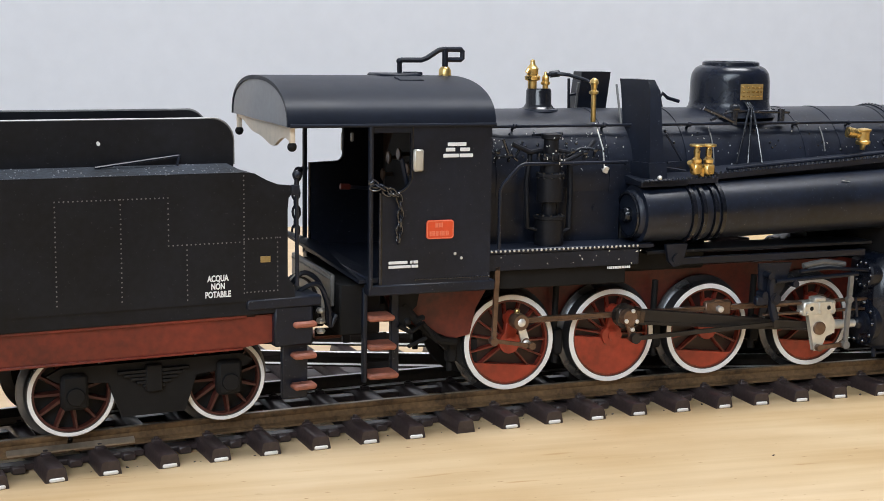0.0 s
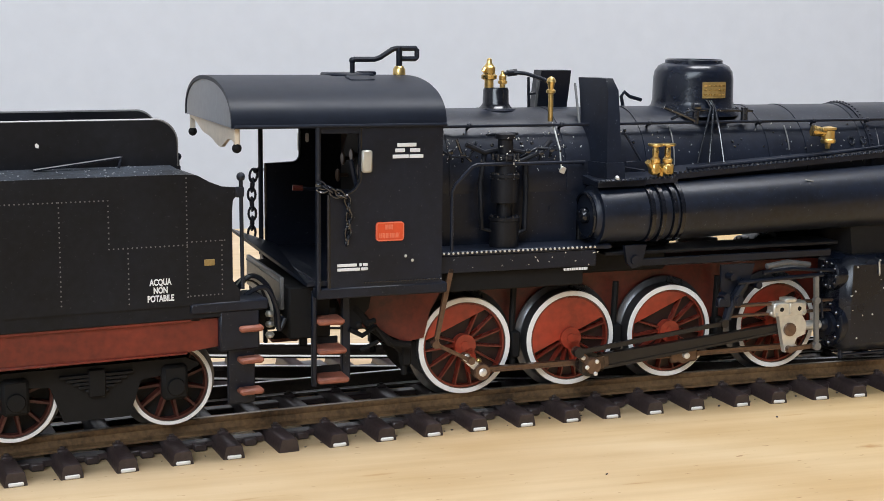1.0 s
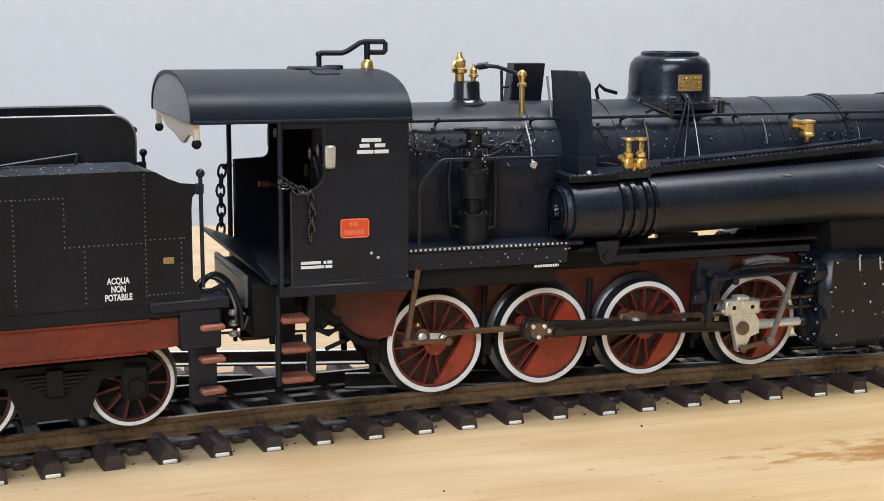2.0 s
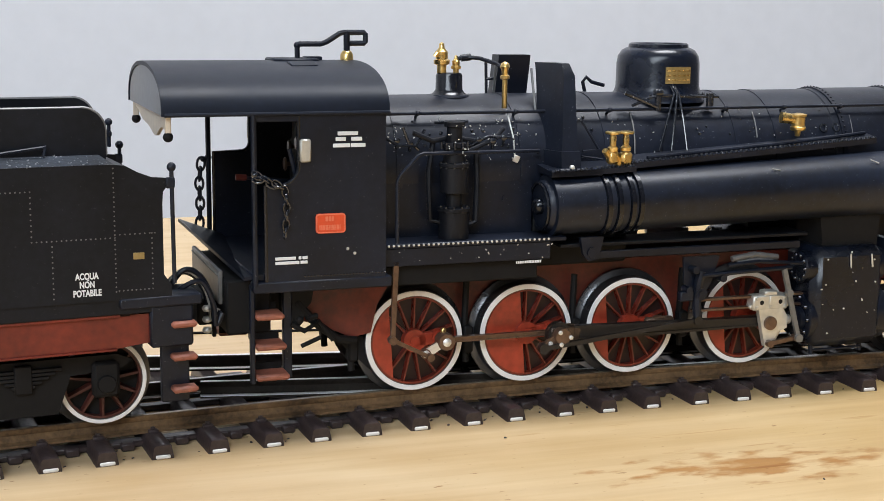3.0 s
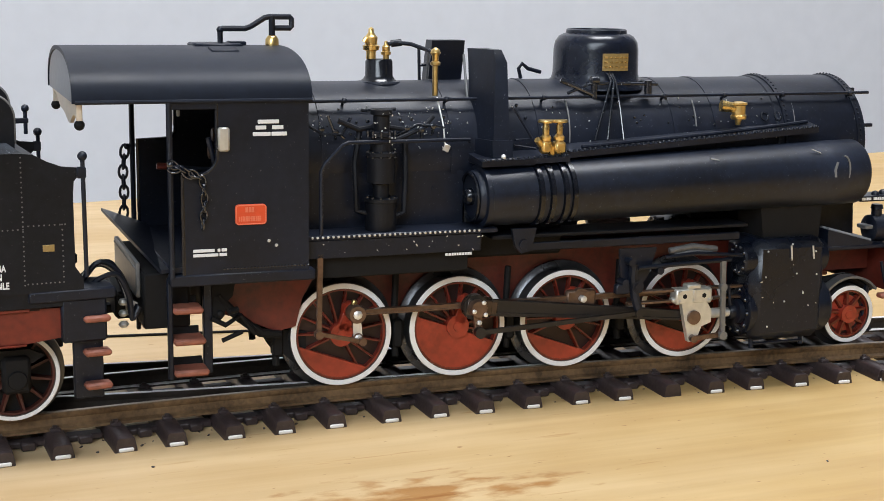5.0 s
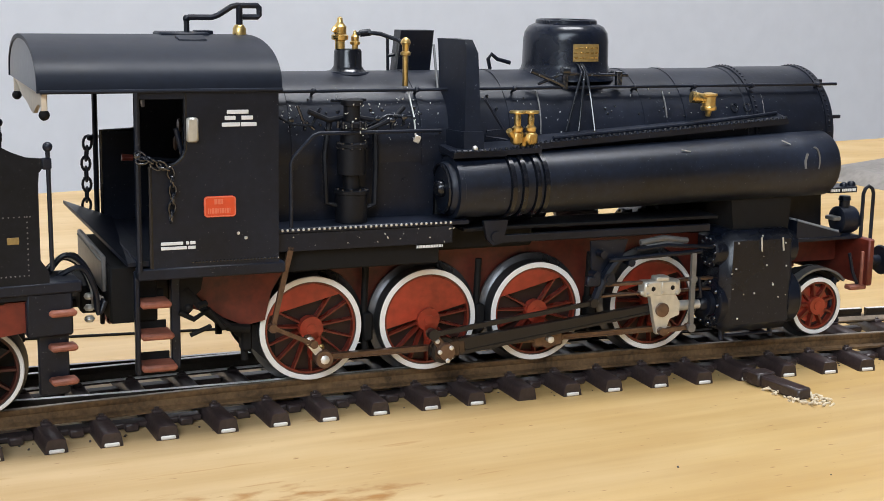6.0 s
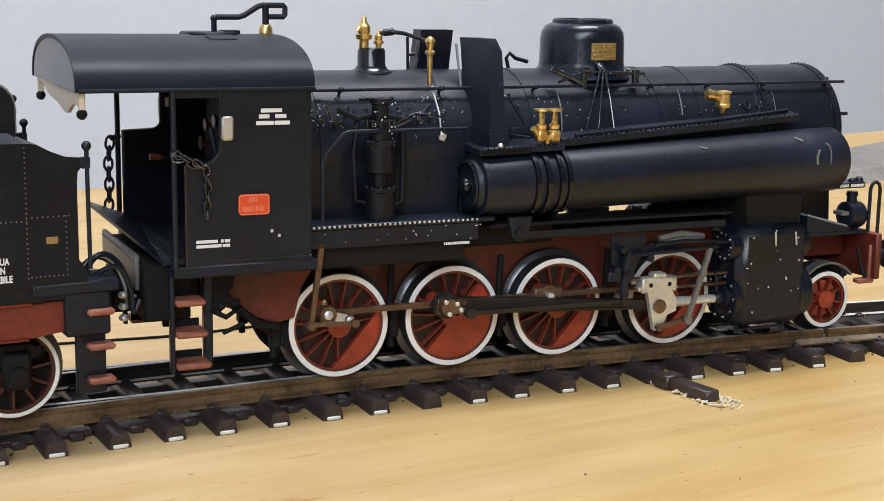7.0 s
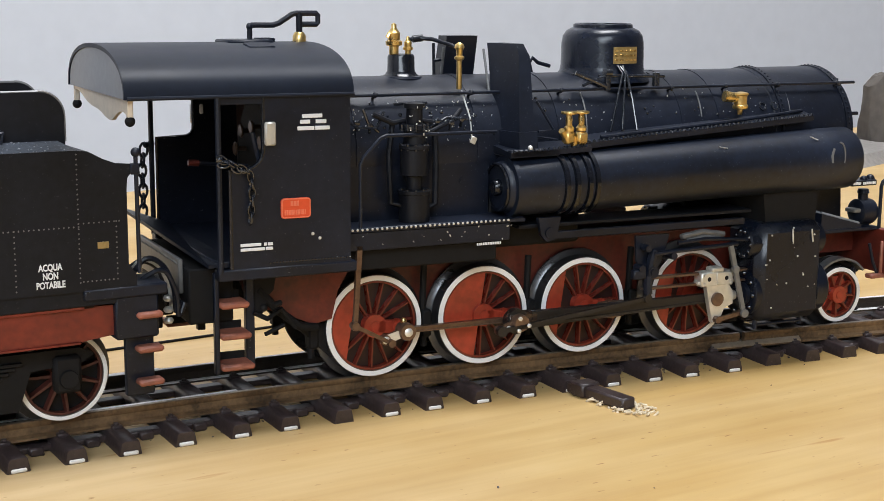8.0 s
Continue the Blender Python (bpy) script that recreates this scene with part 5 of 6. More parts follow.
def cylinders():
    for sgn in (1, -1):
        fm = (lambda g: g) if sgn == 1 else mirrored
        c = part("cylinder", fm(Form().lathe([(3.9, 91.2), (4.35, 91.5), (4.35, 92.4), (4.2, 92.5), (4.2, 104.2), (4.5, 104.4), (4.5, 106.6), (4.0, 107.2), (1.5, 107.8), (0.2, 107.9)], (0, -13.2, 8.2), "X", 40)), CASING, engine, "black steam cylinder with wrapped casing")
        part("cylinder_casing", fm(Form().box(91.6, 105.6, -17.6, -8.0, 3.5, 20.2, 1.5)), CASING, c)
        part("valve_chest", fm(Form().lathe([(2.4, 90.4), (2.7, 90.7), (2.7, 106.0), (2.2, 106.4), (0.2, 106.6)], (0, -14.4, 16.8), "X", 28)), CASING, c)
        part("steam_duct", fm(Form().prism([(94.5, 19.8), (105.0, 19.8), (105.4, 26.5), (93.6, 26.5)], -15.2, -8.0)), SOOT, c)
        part("gland", fm(Form().lathe([(1.0, 89.2), (1.2, 89.5), (1.2, 90.2), (2.0, 90.4), (2.0, 91.3)], (0, -14.2, 8.1), "X", 20)), BLACK, c)
        g = Form()
        for x, z in ((94, 18.4), (98.5, 19.4), (103, 18.0), (93.8, 14.2), (99.6, 14.5), (103.4, 14.2), (101, 11.2), (97.5, 10.0), (94.5, 6.0)):
            g.ball((x, -17.65, z), 0.17, 8)
        part("casing_bolt", fm(g), STEEL, c, "bright bolt head")
        g = Form()
        for i in range(10):
            a = 2 * math.pi * i / 10
            g.ball((91.2, -13.2 + 3.6 * math.cos(a), 8.2 + 3.6 * math.sin(a)), 0.4, 7)
            g.ball((90.5, -14.4 + 2.1 * math.cos(a), 16.8 + 2.1 * math.sin(a)), 0.33, 7)
        part("cover_bolt", fm(g), POLISHED, c)
        part("drain_cock", fm(Form().cyl((93.5, -14.5, 4.2), (93.5, -14.8, 1.9), 0.4, 8).cyl((103, -14.5, 4.2), (103, -14.8, 1.9), 0.4, 8).tube([(93.5, -15, 2.6), (103, -15, 2.6)], 0.25, 6)), BLACK, c)
        part("cylinder_trim", fm(Form().tube([(98.4, -17.8, 17.0), (98.2, -17.8, 19.2)], 0.16, 6).tube([(102.6, -17.8, 16.8), (102.3, -17.8, 19.0)], 0.16, 6)), STEEL, c)
        part("ladder_rail", fm(Form().tube([(88.0, -16.0, 13.0), (88.5, -16.0, 9.6)], 0.25, 6)), BLACK, engine)


cylinders()


def front_end():
    part("front_platform", Form().box(104.8, 121.8, -12.5, 12.5, 16.8, 17.5, 0.15), BLACK, engine)
    tread = part("tread_plate", Form().add([(109.0, -12.3, 20.4), (109.0, 12.3, 20.4), (118.0, 12.3, 18.0), (118.0, -12.3, 18.0), (109.0, -12.3, 17.4), (109.0, 12.3, 17.4), (118.0, 12.3, 17.4), (118.0, -12.3, 17.4)], [(0, 1, 2, 3), (4, 7, 6, 5), (0, 4, 5, 1), (1, 5, 6, 2), (2, 6, 7, 3), (3, 7, 4, 0)]), BLACK, engine, "ribbed grey tread plate")
    g = Form()
    for i in range(13):
        y = -11.8 + 23.6 * i / 12
        g.tube([(109.2, y, 20.4), (117.8, y, 18.1)], 0.34, 6)
    part("tread_rib", g, PALEGREY, tread)
    b = part("buffer_beam", Form().box(121.6, 122.8, -15.5, 15.5, 9.2, 17.2, 0.25), FRAMERED, engine, "red buffer beam")
    for y in (-10.2, 10.2):
        bf = part("buffer", Form().lathe([(1.9, 122.8), (1.9, 123.3), (1.35, 123.6), (1.2, 126.2), (0.9, 126.3), (0.9, 128.0), (2.4, 128.2), (2.6, 128.5), (2.3, 128.8), (0.3, 128.95)], (0, y, 12.4), "X", 28), BLACK, engine, "black sprung buffer")
        l = part("lantern", Form().lathe([(1.7, 116.6), (2.3, 117.0), (2.4, 119.6), (2.2, 120.2), (1.8, 120.4), (1.6, 120.2), (0.2, 120.1)], (0, y, 19.9), "X", 28).lathe([(0.9, 21.9), (0.9, 23.2), (1.1, 23.3), (0.9, 24.0), (0.2, 24.1)], (118.4, y, 0), "Z", 16).box(117.4, 119.4, y - 0.9, y + 0.9, 17.4, 18.0, 0.1), BLACK, engine, "round black oil lantern", mm(1.6, 0, 0))
        part("lantern_bracket", Form().box(115.2, 117.8, y - 1.6, y + 1.0, 20.0, 20.7, 0.15), GREYPLATE, l)
        lp = [(121.9, y - 2.4, 17.0), (121.9, y - 2.4, 24.6), (122.2, y - 2.4, 25.4), (122.9, y - 2.4, 25.9), (123.7, y - 2.4, 25.4), (124.0, y - 2.4, 24.6), (124.0, y - 2.4, 16.2), (123.4, y - 2.4, 15.4), (122.4, y - 2.4, 15.6)]
        part("hand_loop", Form().tube(lp, 0.32, 8), BLACK, engine)
        s = part("front_step", Form().box(119.0, 122.4, y - 4.4, y - 2.6, 8.4, 9.2, 0.2).box(121.2, 121.9, y - 4.2, y - 3.6, 8.8, 15.0, 0.15), STEPRED, engine, "red-brown front step")
        part("guard_iron", Form().tube([(120.2, y + 1.5, 9.5), (119.6, y + 1.5, 5.0), (121.2, y + 1.5, 1.6)], 0.5, 8), BLACK, engine)
        part("step_hanger", Form().tube([(119.4, y - 3.0, 14.6), (120.0, y - 3.4, 11.4), (121.2, y - 3.4, 9.0)], 0.3, 6), BLACK, engine)
    sh = part("lamp_shelf", Form().box(113.4, 119.2, -14.4, -10.0, 25.2, 26.2, 0.15), BLACK, engine, "black shelf with small white writing")
    bars("shelf_writing", [(113.7, 115.6, 25.45), (116.0, 118.9, 25.45)], sh, LETTER, y=-14.43, h=0.45)
    part("shelf_bolt", Form().ball((117.0, -13.4, 26.2), 0.7).ball((119.0, -12.8, 26.2), 0.8).ball((115.0, -12.6, 26.1), 0.6), BLACK, sh)
    part("coupling_hook", Form().tube([(122.5, 0, 12.5), (125.5, 0, 12.5), (126.4, 0, 13.4), (126.0, 0, 14.4)], 0.6, 8), BLACK, engine)
    part("saddle", Form().prism([(101, 16), (117.0, 16.6), (116.5, 24.5), (101, 24.5)], -8.2, 8.2), MATT, engine)


front_end()


def glint_flecks():
    """Tiny bright flecks that stand in for glints on the black paint."""
    g = Form()
    rnd = random.Random(31)
    for k in range(150):
        s = rnd.uniform(0.05, 0.15)
        if k < 70:
            x, z = rnd.uniform(19.5, 116), rnd.uniform(35.5, 42.4)
            y = boiler_y(z, 11.0)
        elif k < 128:
            x, z = rnd.uniform(20, 42), rnd.uniform(36.6, 41.5)
            y = boiler_y(z, 11.0) if abs(x - 30.2) > 2 else -15.3
        elif k < 142:
            x, y, z = rnd.uniform(19, 45), -16.62, rnd.uniform(20.8, 23.4)
            if z < 22.9:
                y = -16.3
        else:
            x, y, z = rnd.uniform(93, 104), -17.6, rnd.uniform(8, 17)
        m = Matrix.Translation((x, y, z)) @ Euler((rnd.uniform(-0.4, 0.4), rnd.uniform(0, 3.1), 0)).to_matrix().to_4x4()
        g.box(-s * rnd.uniform(0.6, 2.0), s, -0.05, 0.05, -s * 0.6, s * 0.6, 0.02, m)
    tagged(part("glint_flecks", g, STEEL, engine), "bright flecks painted in as glints on the black paint", kind="stuff")


glint_flecks()


# ---- tender ----
tender = new("tender")
tagged(tender, "black model tender with red sole bars and white-rimmed bogie wheels", "tender")
TENDER_AT = mm(-13.7, -2.95, 0, 0, 0, 5.4)
TW = 16.6


def tender_body():
    b = part("tank", Form().box(-84, -6.5, -TW + 0.6, TW - 0.6, 16.5, 37.2, 0.3), MATT, tender)
    for sgn in (1, -1):
        fm = (lambda g: g) if sgn == 1 else mirrored
        top = [(-8.6, 37.5), (-7.0, 37.3), (-5.2, 36.3), (-3.4, 35.6), (-1.4, 35.4)]
        side = [(-84.5, 37.5)] + top + [(-1.4, 34.2), (-1.9, 33.6), (-2.05, 32), (-2.05, 22.2), (-1.0, 20.6), (-1.0, 19.0), (-84.5, 19.0)]
        s = part("tank_side", fm(Form().prism(side, -TW - 0.05, -TW + 0.5)), MATT, tender, "black riveted side sheet")
        g = Form()
        y = -TW - 0.05
        for x, z0, z1 in ((-34.9, 20.2, 34.3), (-26.1, 20.2, 34.3), (-19.5, 27.6, 34.3), (-8.6, 20.2, 37.0), (-16.9, 19.8, 27.6), (-46, 20.2, 34.3), (-57, 20.2, 34.3), (-68, 20.2, 34.3)):
            g.rivets(line((x, y, z0), (x, y, z1), int((z1 - z0) / 0.62)), 0.12)
        g.rivets(line((-34.9, y, 34.3), (-19.5, y, 34.3), 26), 0.12)
        g.rivets(line((-19.5, y, 27.6), (-8.6, y, 27.6), 18), 0.12)
        g.rivets(line((-8.6, y, 28.0), (-3.2, y, 28.0), 9), 0.12)
        g.rivets(line((-8.2, y, 20.3), (-3.6, y, 20.3), 9), 0.12)
        g.rivets(line((-3.6, y, 20.3), (-3.6, y, 28.0), 12), 0.12)
        part("riveted_seam", fm(g), GREYPLATE, s, "small pale grey rivets")
        part("small_plate", fm(Form().box(-6.2, -4.7, y - 0.15, y + 0.1, 24.5, 25.4, 0.05)), BRASSDULL, s, "tiny brass plate")
        # deck strip, coal boards
        part("deck_edge", fm(Form().add([(-84.5, -TW, 37.4), (-8.2, -TW, 37.4), (-9.5, -11.2, 38.4), (-84.5, -11.2, 38.4), (-84.5, -TW, 37.0), (-8.2, -TW, 37.0), (-9.5, -11.2, 37.0), (-84.5, -11.2, 37.0)], [(0, 1, 2, 3), (4, 7, 6, 5), (0, 4, 5, 1), (1, 5, 6, 2), (2, 6, 7, 3), (3, 7, 4, 0)])), DUSTY, tender, "dusty grey sloping deck strip")
        bx = -8.4 if sgn == 1 else -5.6
        board = [(-84, 37.2), (bx, 37.2), (bx, 41.6)] + arc(bx - 3.2, 41.5, 3.2, 0, 90, 8) + [(-84, 44.7)]
        c = part("coal_board", fm(Form().prism(board, -11.4, -10.8)), MATT, tender, "black coal board with rounded corner")
        part("board_rim", fm(Form().tube([(-84, -11.1, 44.75), (bx - 3.2, -11.1, 44.75)] + [(x, -11.1, z + 0.05) for x, z in arc(bx - 3.2, 41.5, 3.25, 90, 0, 8)] + [(bx + 0.05, -11.1, 38.2)], 0.22, 6)), GREYPLATE, c)
        part("scuff", fm(Form().prism([(-27.9, 41.3), (-27.55, 41.2), (-27.45, 41.6), (-27.75, 41.9), (-28.0, 41.7)], -11.46, -11.38)), WHITE, c, "chip of white paint")
        part("fire_iron", fm(Form().tube([(-28.5, -12.6, 38.3), (-16.5, -12.2, 39.7)], 0.2, 6).tube([(-16.9, -12.2, 38.3), (-16.5, -12.2, 39.9)], 0.2, 6)), BLACK, tender, "black fire iron lying on the deck")
        # hand rail post with a ball at the front corner
        p = part("hand_post", fm(Form().tube([(-0.6, -TW, 20.8), (-0.7, -TW, 36.4)], 0.3, 8).ball((-0.7, -TW, 36.9), 0.65).box(-1.5, -0.3, -TW - 0.4, -TW + 0.4, 34.0, 35.5, 0.15)), BLACK, tender)
        # sole bar, front box, steps
        part("sole_bar", fm(Form().prism([(-84, 12.0), (-8.5, 12.0), (-3.0, 12.6), (-3.0, 16.6), (-84, 16.6)], -TW + 1.2, -TW + 2.0)), RED, tender, "red sole bar")
        part("sole_flange", fm(Form().box(-84, -8.0, -TW + 0.6, -TW + 2.0, 16.4, 17.0, 0.12).box(-84, -8.5, -TW + 0.9, -TW + 2.0, 11.7, 12.1, 0.12)), RED, tender)
        part("shadow_bar", fm(Form().box(-84, -2, -TW + 0.3, -TW + 1.0, 16.9, 19.1, 0.1)), MATT, tender)
        part("front_box", fm(Form().box(-8.2, 3.2, -TW - 0.2, -9, 17.6, 19.2, 0.25).box(-4.0, 2.0, -TW + 0.2, -9, 11.8, 17.8, 0.3)), BLACK, tender)
        st = part("tender_steps", fm(Form().box(-2.4, 1.6, -15.2, -14.2, 3.6, 17.0, 0.2)), BLACK, tender)
        for z in (14.5, 9.8, 5.2):
            part("step_tread", fm(Form().box(-1.2, 2.4, -17.2, -15.0, z, z + 0.9, 0.3)), STEPRED, st, "worn red-brown step tread")
    part("bunker_front", Form().box(-10.0, -9.3, -10.9, 10.9, 37, 41.5, 0.2), MATT, tender)
    part("tank_front", Form().box(-6.6, -5.8, -TW + 0.6, TW - 0.6, 18, 35.2, 0.2), MATT, tender)
    part("coal_floor", Form().box(-84, -9.5, -10.9, 10.9, 37.0, 38.6, 0.3), SOOT, tender)
    part("rear_sheet", Form().box(-85.0, -84.3, -TW, TW, 17, 37.5, 0.2), MATT, tender)
    part("underframe", Form().box(-84, -1.0, -8, 8, 11.0, 16.6, 0.3), SOOT, tender)
    part("tank_lever", Form().tube([(-3.0, 13.0, 37.0), (-3.0, 13.0, 40.4)], 0.3, 8).ball((-3.0, 13.0, 40.8), 0.6).box(-5.5, -2.6, 12.6, 13.4, 38.6, 39.4, 0.15), BLACK, tender)


tender_body()


def deck_glitter():
    """Pale flecks that stand in for dust and its glitter on the tender's sloping deck strip."""
    g = Form()
    rnd = random.Random(17)
    for k in range(150):
        x, f = rnd.uniform(-60, -9.5), rnd.random() ** 2
        s = rnd.uniform(0.04, 0.12)
        m = Matrix.Translation((x, -TW + 0.05 + f * 5.2, 37.42 + f * 0.97)) @ Euler((rnd.uniform(-0.6, 0.6), rnd.uniform(-0.6, 0.6), rnd.uniform(0, 3.1))).to_matrix().to_4x4()
        g.box(-s * rnd.uniform(0.7, 1.8), s, -s, s, -s * 0.6, s, s * 0.3, m)
    tagged(part("deck_flecks", g, PALEGREY, tender), "pale flecks for dust and its glitter along the deck", kind="stuff")


deck_glitter()


def words():
    """The three painted lines on the tank side."""
    for text, x, z, h in (("ACQUA", -12.5, 22.2, 1.0), ("NON", -12.5, 21.05, 1.0), ("POTABILE", -12.5, 19.9, 1.0)):
        cu = bpy.data.curves.new("lettering", "FONT")
        cu.body, cu.size, cu.align_x, cu.extrude, cu.offset = text, h * 1.22 * MM, "CENTER", 0.00003, 0.00004
        tmp = new("lettering", cu)
        dg = bpy.context.evaluated_depsgraph_get()
        me = bpy.data.meshes.new_from_object(tmp.evaluated_get(dg))
        bpy.data.objects.remove(tmp)
        me.transform(Matrix.Diagonal((0.70, 1, 1, 1)))
        me.materials.clear()
        me.materials.append(LETTER)
        o = new("lettering", me)
        o.parent = tender
        o.matrix_basis = mm(x, -TW - 0.1, z, 90, 0, 0)
        tagged(o, "white painted words %s" % text)


words()

tender_wheels = []
for x0 in (-20.7, -66.0):
    for sgn in (1, -1):
        fm = (lambda g: g) if sgn == 1 else mirrored
        b = part("bogie_frame", fm(Form().prism([(x0 - 15, 9.4), (x0 - 13, 10.4), (x0 + 13, 10.4), (x0 + 15, 9.4), (x0 + 13.5, 8.4), (x0 + 6.4, 7.8), (x0 + 4.6, 2.6), (x0 - 4.6, 2.6), (x0 - 6.4, 7.8), (x0 - 13.5, 8.4)], -11.8, -10.9)), SOOT, tender)
        for dx in (-11.2, 11.2):
            part("axle_box", fm(Form().box(x0 + dx - 1.9, x0 + dx + 1.9, -12.6, -10.8, 4.4, 9.6, 0.5).lathe([(1.2, -13.0), (1.3, -12.8), (1.3, -12.4)], (x0 + dx, 0, 6.4), "Y", 16)), SOOT, b)
        g = Form()
        for k in range(5):
            w = 5.2 - k * 0.9
            g.box(x0 - w, x0 + w, -12.4, -11.6, 8.9 - k * 0.55, 9.35 - k * 0.55, 0.08)
        g.box(x0 - 1.2, x0 + 1.2, -12.6, -11.5, 6.0, 10.0, 0.2)
        part("bogie_spring", fm(g), SOOT, b)
    for dx in (-11.2, 11.2):
        for side in (-1, 1):
            # darker red wheels; black discs stand in for shade behind their spokes
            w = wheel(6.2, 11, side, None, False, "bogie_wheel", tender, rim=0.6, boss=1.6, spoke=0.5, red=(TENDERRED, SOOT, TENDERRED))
            tender_wheels.append((w, x0 + dx, side * 10.0))
        part("axle", Form().cyl((x0 + dx, -9, 6.2), (x0 + dx, 9, 6.2), 1.0, 12), SOOT, tender)

# ---- wires between tender and engine ----
for k, (y, mat, sag) in enumerate(((-11.0, BLACK, 3.0), (-9.0, WIREW, 4.5), (-7.5, BLACK, 6.0), (-5.5, BLACK, 3.6), (-12.3, BLACK, 5.0))):
    pts = [(-13.0, y - 3, 18.8 - k * 0.3), (-10.6, y - 3.2, 21.6 - k * 0.5), (-8.2, y - 3, 21.4 - sag * 0.3), (-6.6, y - 2.5, 18.0 - sag * 0.3), (-6.2, y - 2, 14.4 - sag * 0.2), (-5.2, y - 1.7, 15.0)]
    P = [Vector(p) for p in pts]
    path = []
    for i in range(len(P) - 1):
        a, b, c, d = P[max(i - 1, 0)], P[i], P[i + 1], P[min(i + 2, len(P) - 1)]
        for s in range(6):
            u = s / 6
            path.append(0.5 * (2 * b + (c - a) * u + (2 * a - 5 * b + 4 * c - d) * u * u + (3 * b - a - 3 * c + d) * u ** 3))
    path.append(P[-1])
    part("connecting_wire", Form().tube(path, 0.38, 8), mat, engine, "thin wire looping to the tender")
g = Form()
for z in (15.5, 13.9, 12.3):
    g.lathe([(0.5, -0.4), (0.75, 0), (0.5, 0.4)], (-7.2, -12.6, z), "Z", 10)
part("drawbar_spring", g, STEEL, engine, "bare metal coil")
part("drawbar", Form().box(-16, -6, -1.2, 1.2, 11.4, 12.6, 0.2), SOOT, engine)


# ---- loose things on the table ----
def splintered_tie():
    x, y, _ = arc_point(222.4, -28.6, 0)
    a = Matrix.Translation((x, y, 0)) @ Matrix.Rotation(radians(4), 4, "Z")
    t = part("loose_tie", Form().box(-1.4, 1.4, -0.5, 12.5, 0.1, 1.9, 0.3, a).box(-1.9, 1.9, 8.0, 11.0, 0.1, 2.3, 0.3, a), SLEEPER)
    tagged(t, "short dark sleeper stub lying askew with glue round it", "sleeper")
    g = Form()
    rnd = random.Random(11)
    for _ in range(64):
        u, v = rnd.uniform(-2.6, 2.6), rnd.gauss(-0.9, 1.6)
        if _ > 50:
            u, v = rnd.uniform(-3.2, -1.6), rnd.uniform(-0.5, 6.5)
        if abs(u) < 1.2 and v > -0.4:
            u = math.copysign(1.5 + rnd.random(), u)
        p = a @ Vector((u + 0.6, v, rnd.uniform(0.05, 0.4)))
        m = Matrix.Translation(p) @ Euler((rnd.uniform(-0.6, 0.6), rnd.uniform(-0.6, 0.6), rnd.uniform(0, 3.1))).to_matrix().to_4x4()
        g.box(-rnd.uniform(0.15, 0.8), rnd.uniform(0.15, 0.8), -0.15, 0.2, -0.12, 0.18, 0.05, m)
    tagged(part("glue_flakes", g, material("glue_flake", (0.72, 0.60, 0.42), 0.45, spread=0.4)), "pale flakes of dried glue and splinters", "glue", kind="stuff")


splintered_tie()


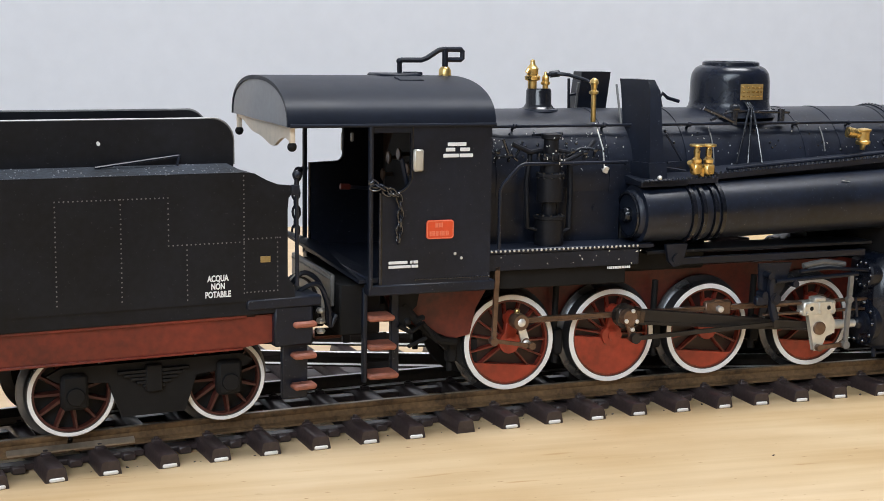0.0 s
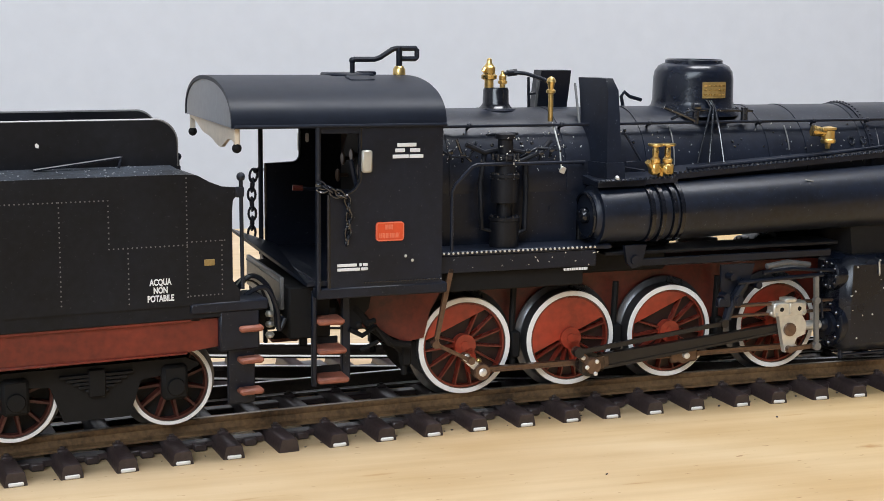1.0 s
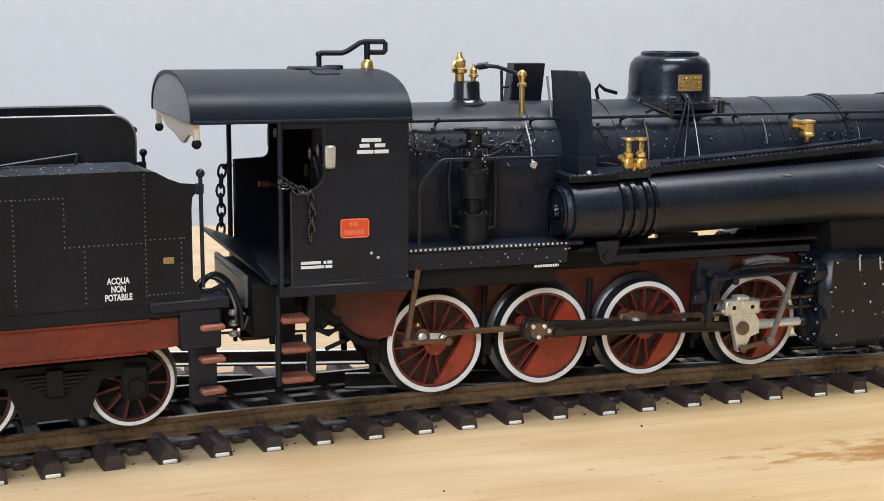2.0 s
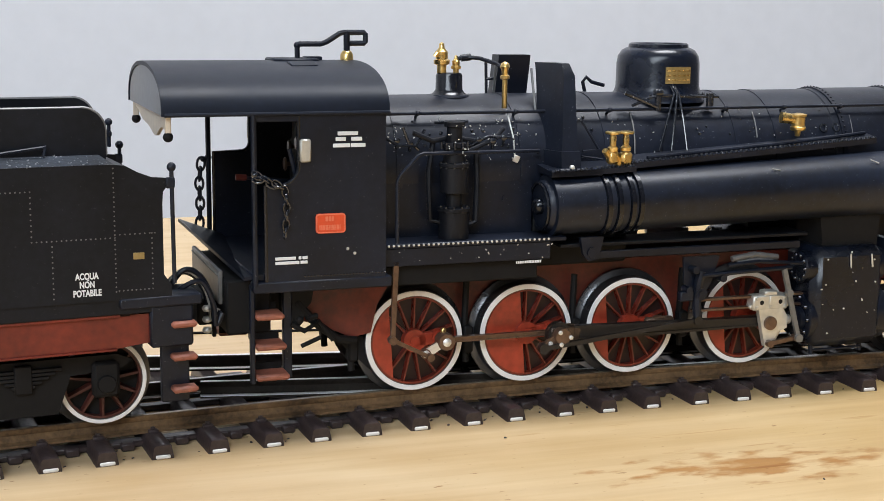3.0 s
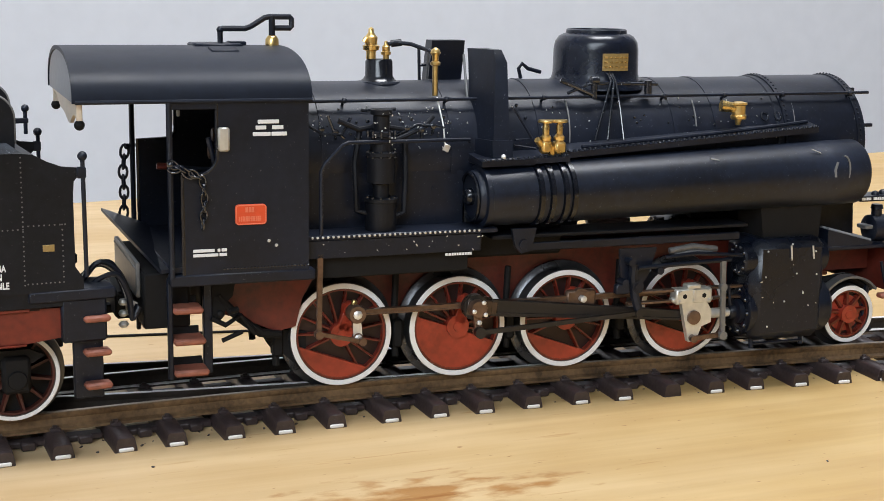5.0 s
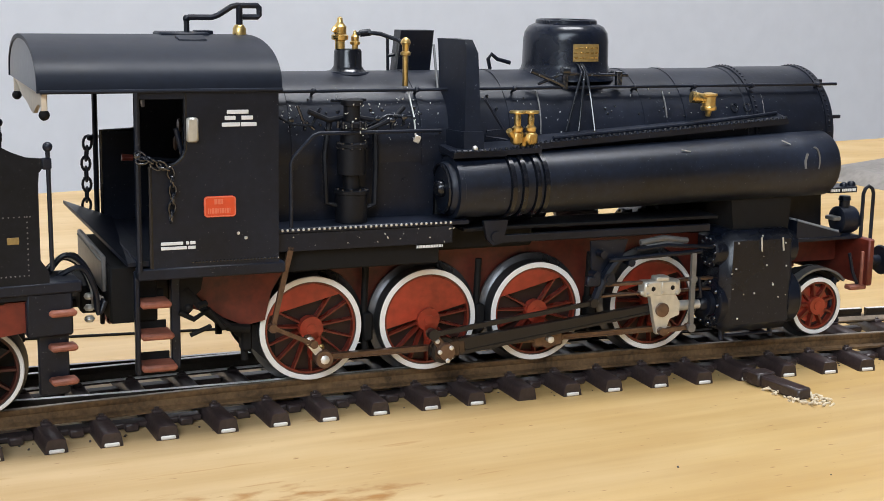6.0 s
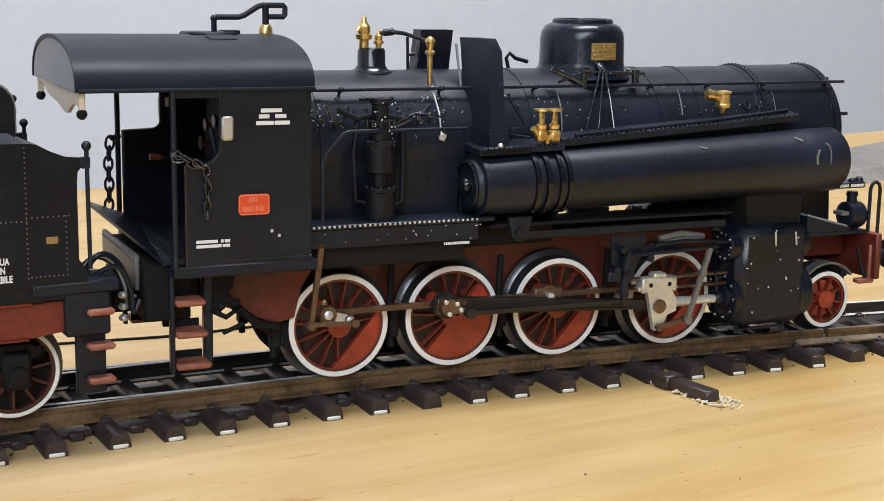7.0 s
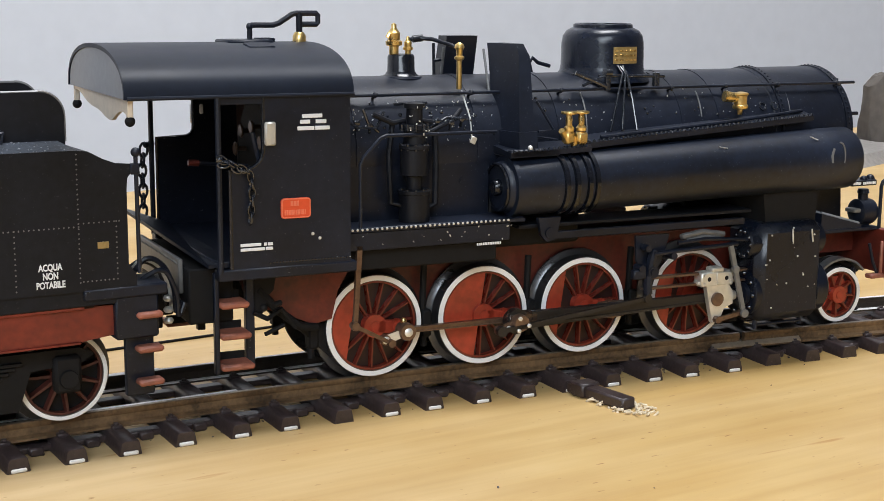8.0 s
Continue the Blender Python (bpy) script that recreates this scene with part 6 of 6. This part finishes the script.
def crumbs():
    """Dark grit that has gathered along the sleeper ends, and a few crumbs on the board."""
    g = Form()
    rnd = random.Random(21)
    for k in range(226):
        u = rnd.uniform(-110, 330)
        off = -rnd.uniform(9.8, 15.8) if k < 215 else -rnd.uniform(16, 60)
        s = rnd.uniform(0.08, 0.22) if k < 215 else rnd.uniform(0.1, 0.25)
        x, y, _ = arc_point(u, off, 0)
        m = Matrix.Translation((x, y, s * 0.35)) @ Euler((rnd.uniform(-0.5, 0.5), rnd.uniform(-0.5, 0.5), rnd.uniform(0, 3.1))).to_matrix().to_4x4()
        g.box(-s * rnd.uniform(0.7, 1.6), s, -s * 0.7, s * 0.8, -s * 0.4, s * 0.5, s * 0.2, m)
    tagged(part("dirt_crumbs", g, SLEEPER), "dark grit and crumbs scattered along the track", "dirt", kind="stuff")


crumbs()


def background():
    g = Form().add([(330, 132, 0), (800, 290, 0), (800, 350, 0), (330, 178, 0), (335, 138, 4), (795, 294, 4), (795, 344, 4), (335, 173, 4)], [(3, 2, 1, 0), (4, 5, 6, 7), (0, 1, 5, 4), (1, 2, 6, 5), (2, 3, 7, 6), (3, 0, 4, 7)])
    tagged(part("trackbed", g, GREYBED), "grey ballasted strip along the back of the table", "trackbed")
    g = Form().lathe([(13, 0), (13.5, 8), (12, 17), (11.5, 24), (8, 28), (1, 29)], (491, 207, 3), "Z", 24)
    rnd = random.Random(5)
    g.v = [(x + rnd.uniform(-1.2, 1.2), y + rnd.uniform(-1.2, 1.2), z + (rnd.uniform(-1, 1) if z > 4 else 0)) for x, y, z in g.v]
    tagged(part("rock", g, BLOB), "dark grey rough rock beside the far track", "rock")
    g = Form().tube([(-40, 62, 0.25), (40, 48, 0.25), (89, 40, 0.25), (130, 42, 0.25)], 0.25, 8)
    tagged(part("cable", g, SOOT), "thin black cable lying along the table", "cable")
    tagged(part("ceiling_lamp", Form().box(-160, 880, -310, 230, 1778, 1800, 6), CEIL), "flat white ceiling lamp", "lamp")


background()


def motions():
    ticks = [i * 0.1 for i in range(81)]
    walk(engine, [(t, on_arc(run(t))) for t in ticks])
    walk(tender, [(t, on_arc(run(t)) @ TENDER_AT) for t in ticks])
    for group, lead in ((near_wheels, 0.0), (far_wheels, 90.0)):
        for w, x, y in group:
            walk(w, [(t, mm(x, y, AXLE, 0, -(theta(t) + lead), 0)) for t in ticks])
    for w, x, y in pony:
        walk(w, [(t, mm(x, y, 5.0, 0, math.degrees(run(t) / 5.0), 0)) for t in ticks])
    for w, x, y in tender_wheels:
        walk(w, [(t, mm(x, y, 6.2, 0, math.degrees(run(t) / 6.2), 0)) for t in ticks])
    for ob, rows in moving:
        walk(ob, [(t, rows(t)) for t in ticks])


motions()
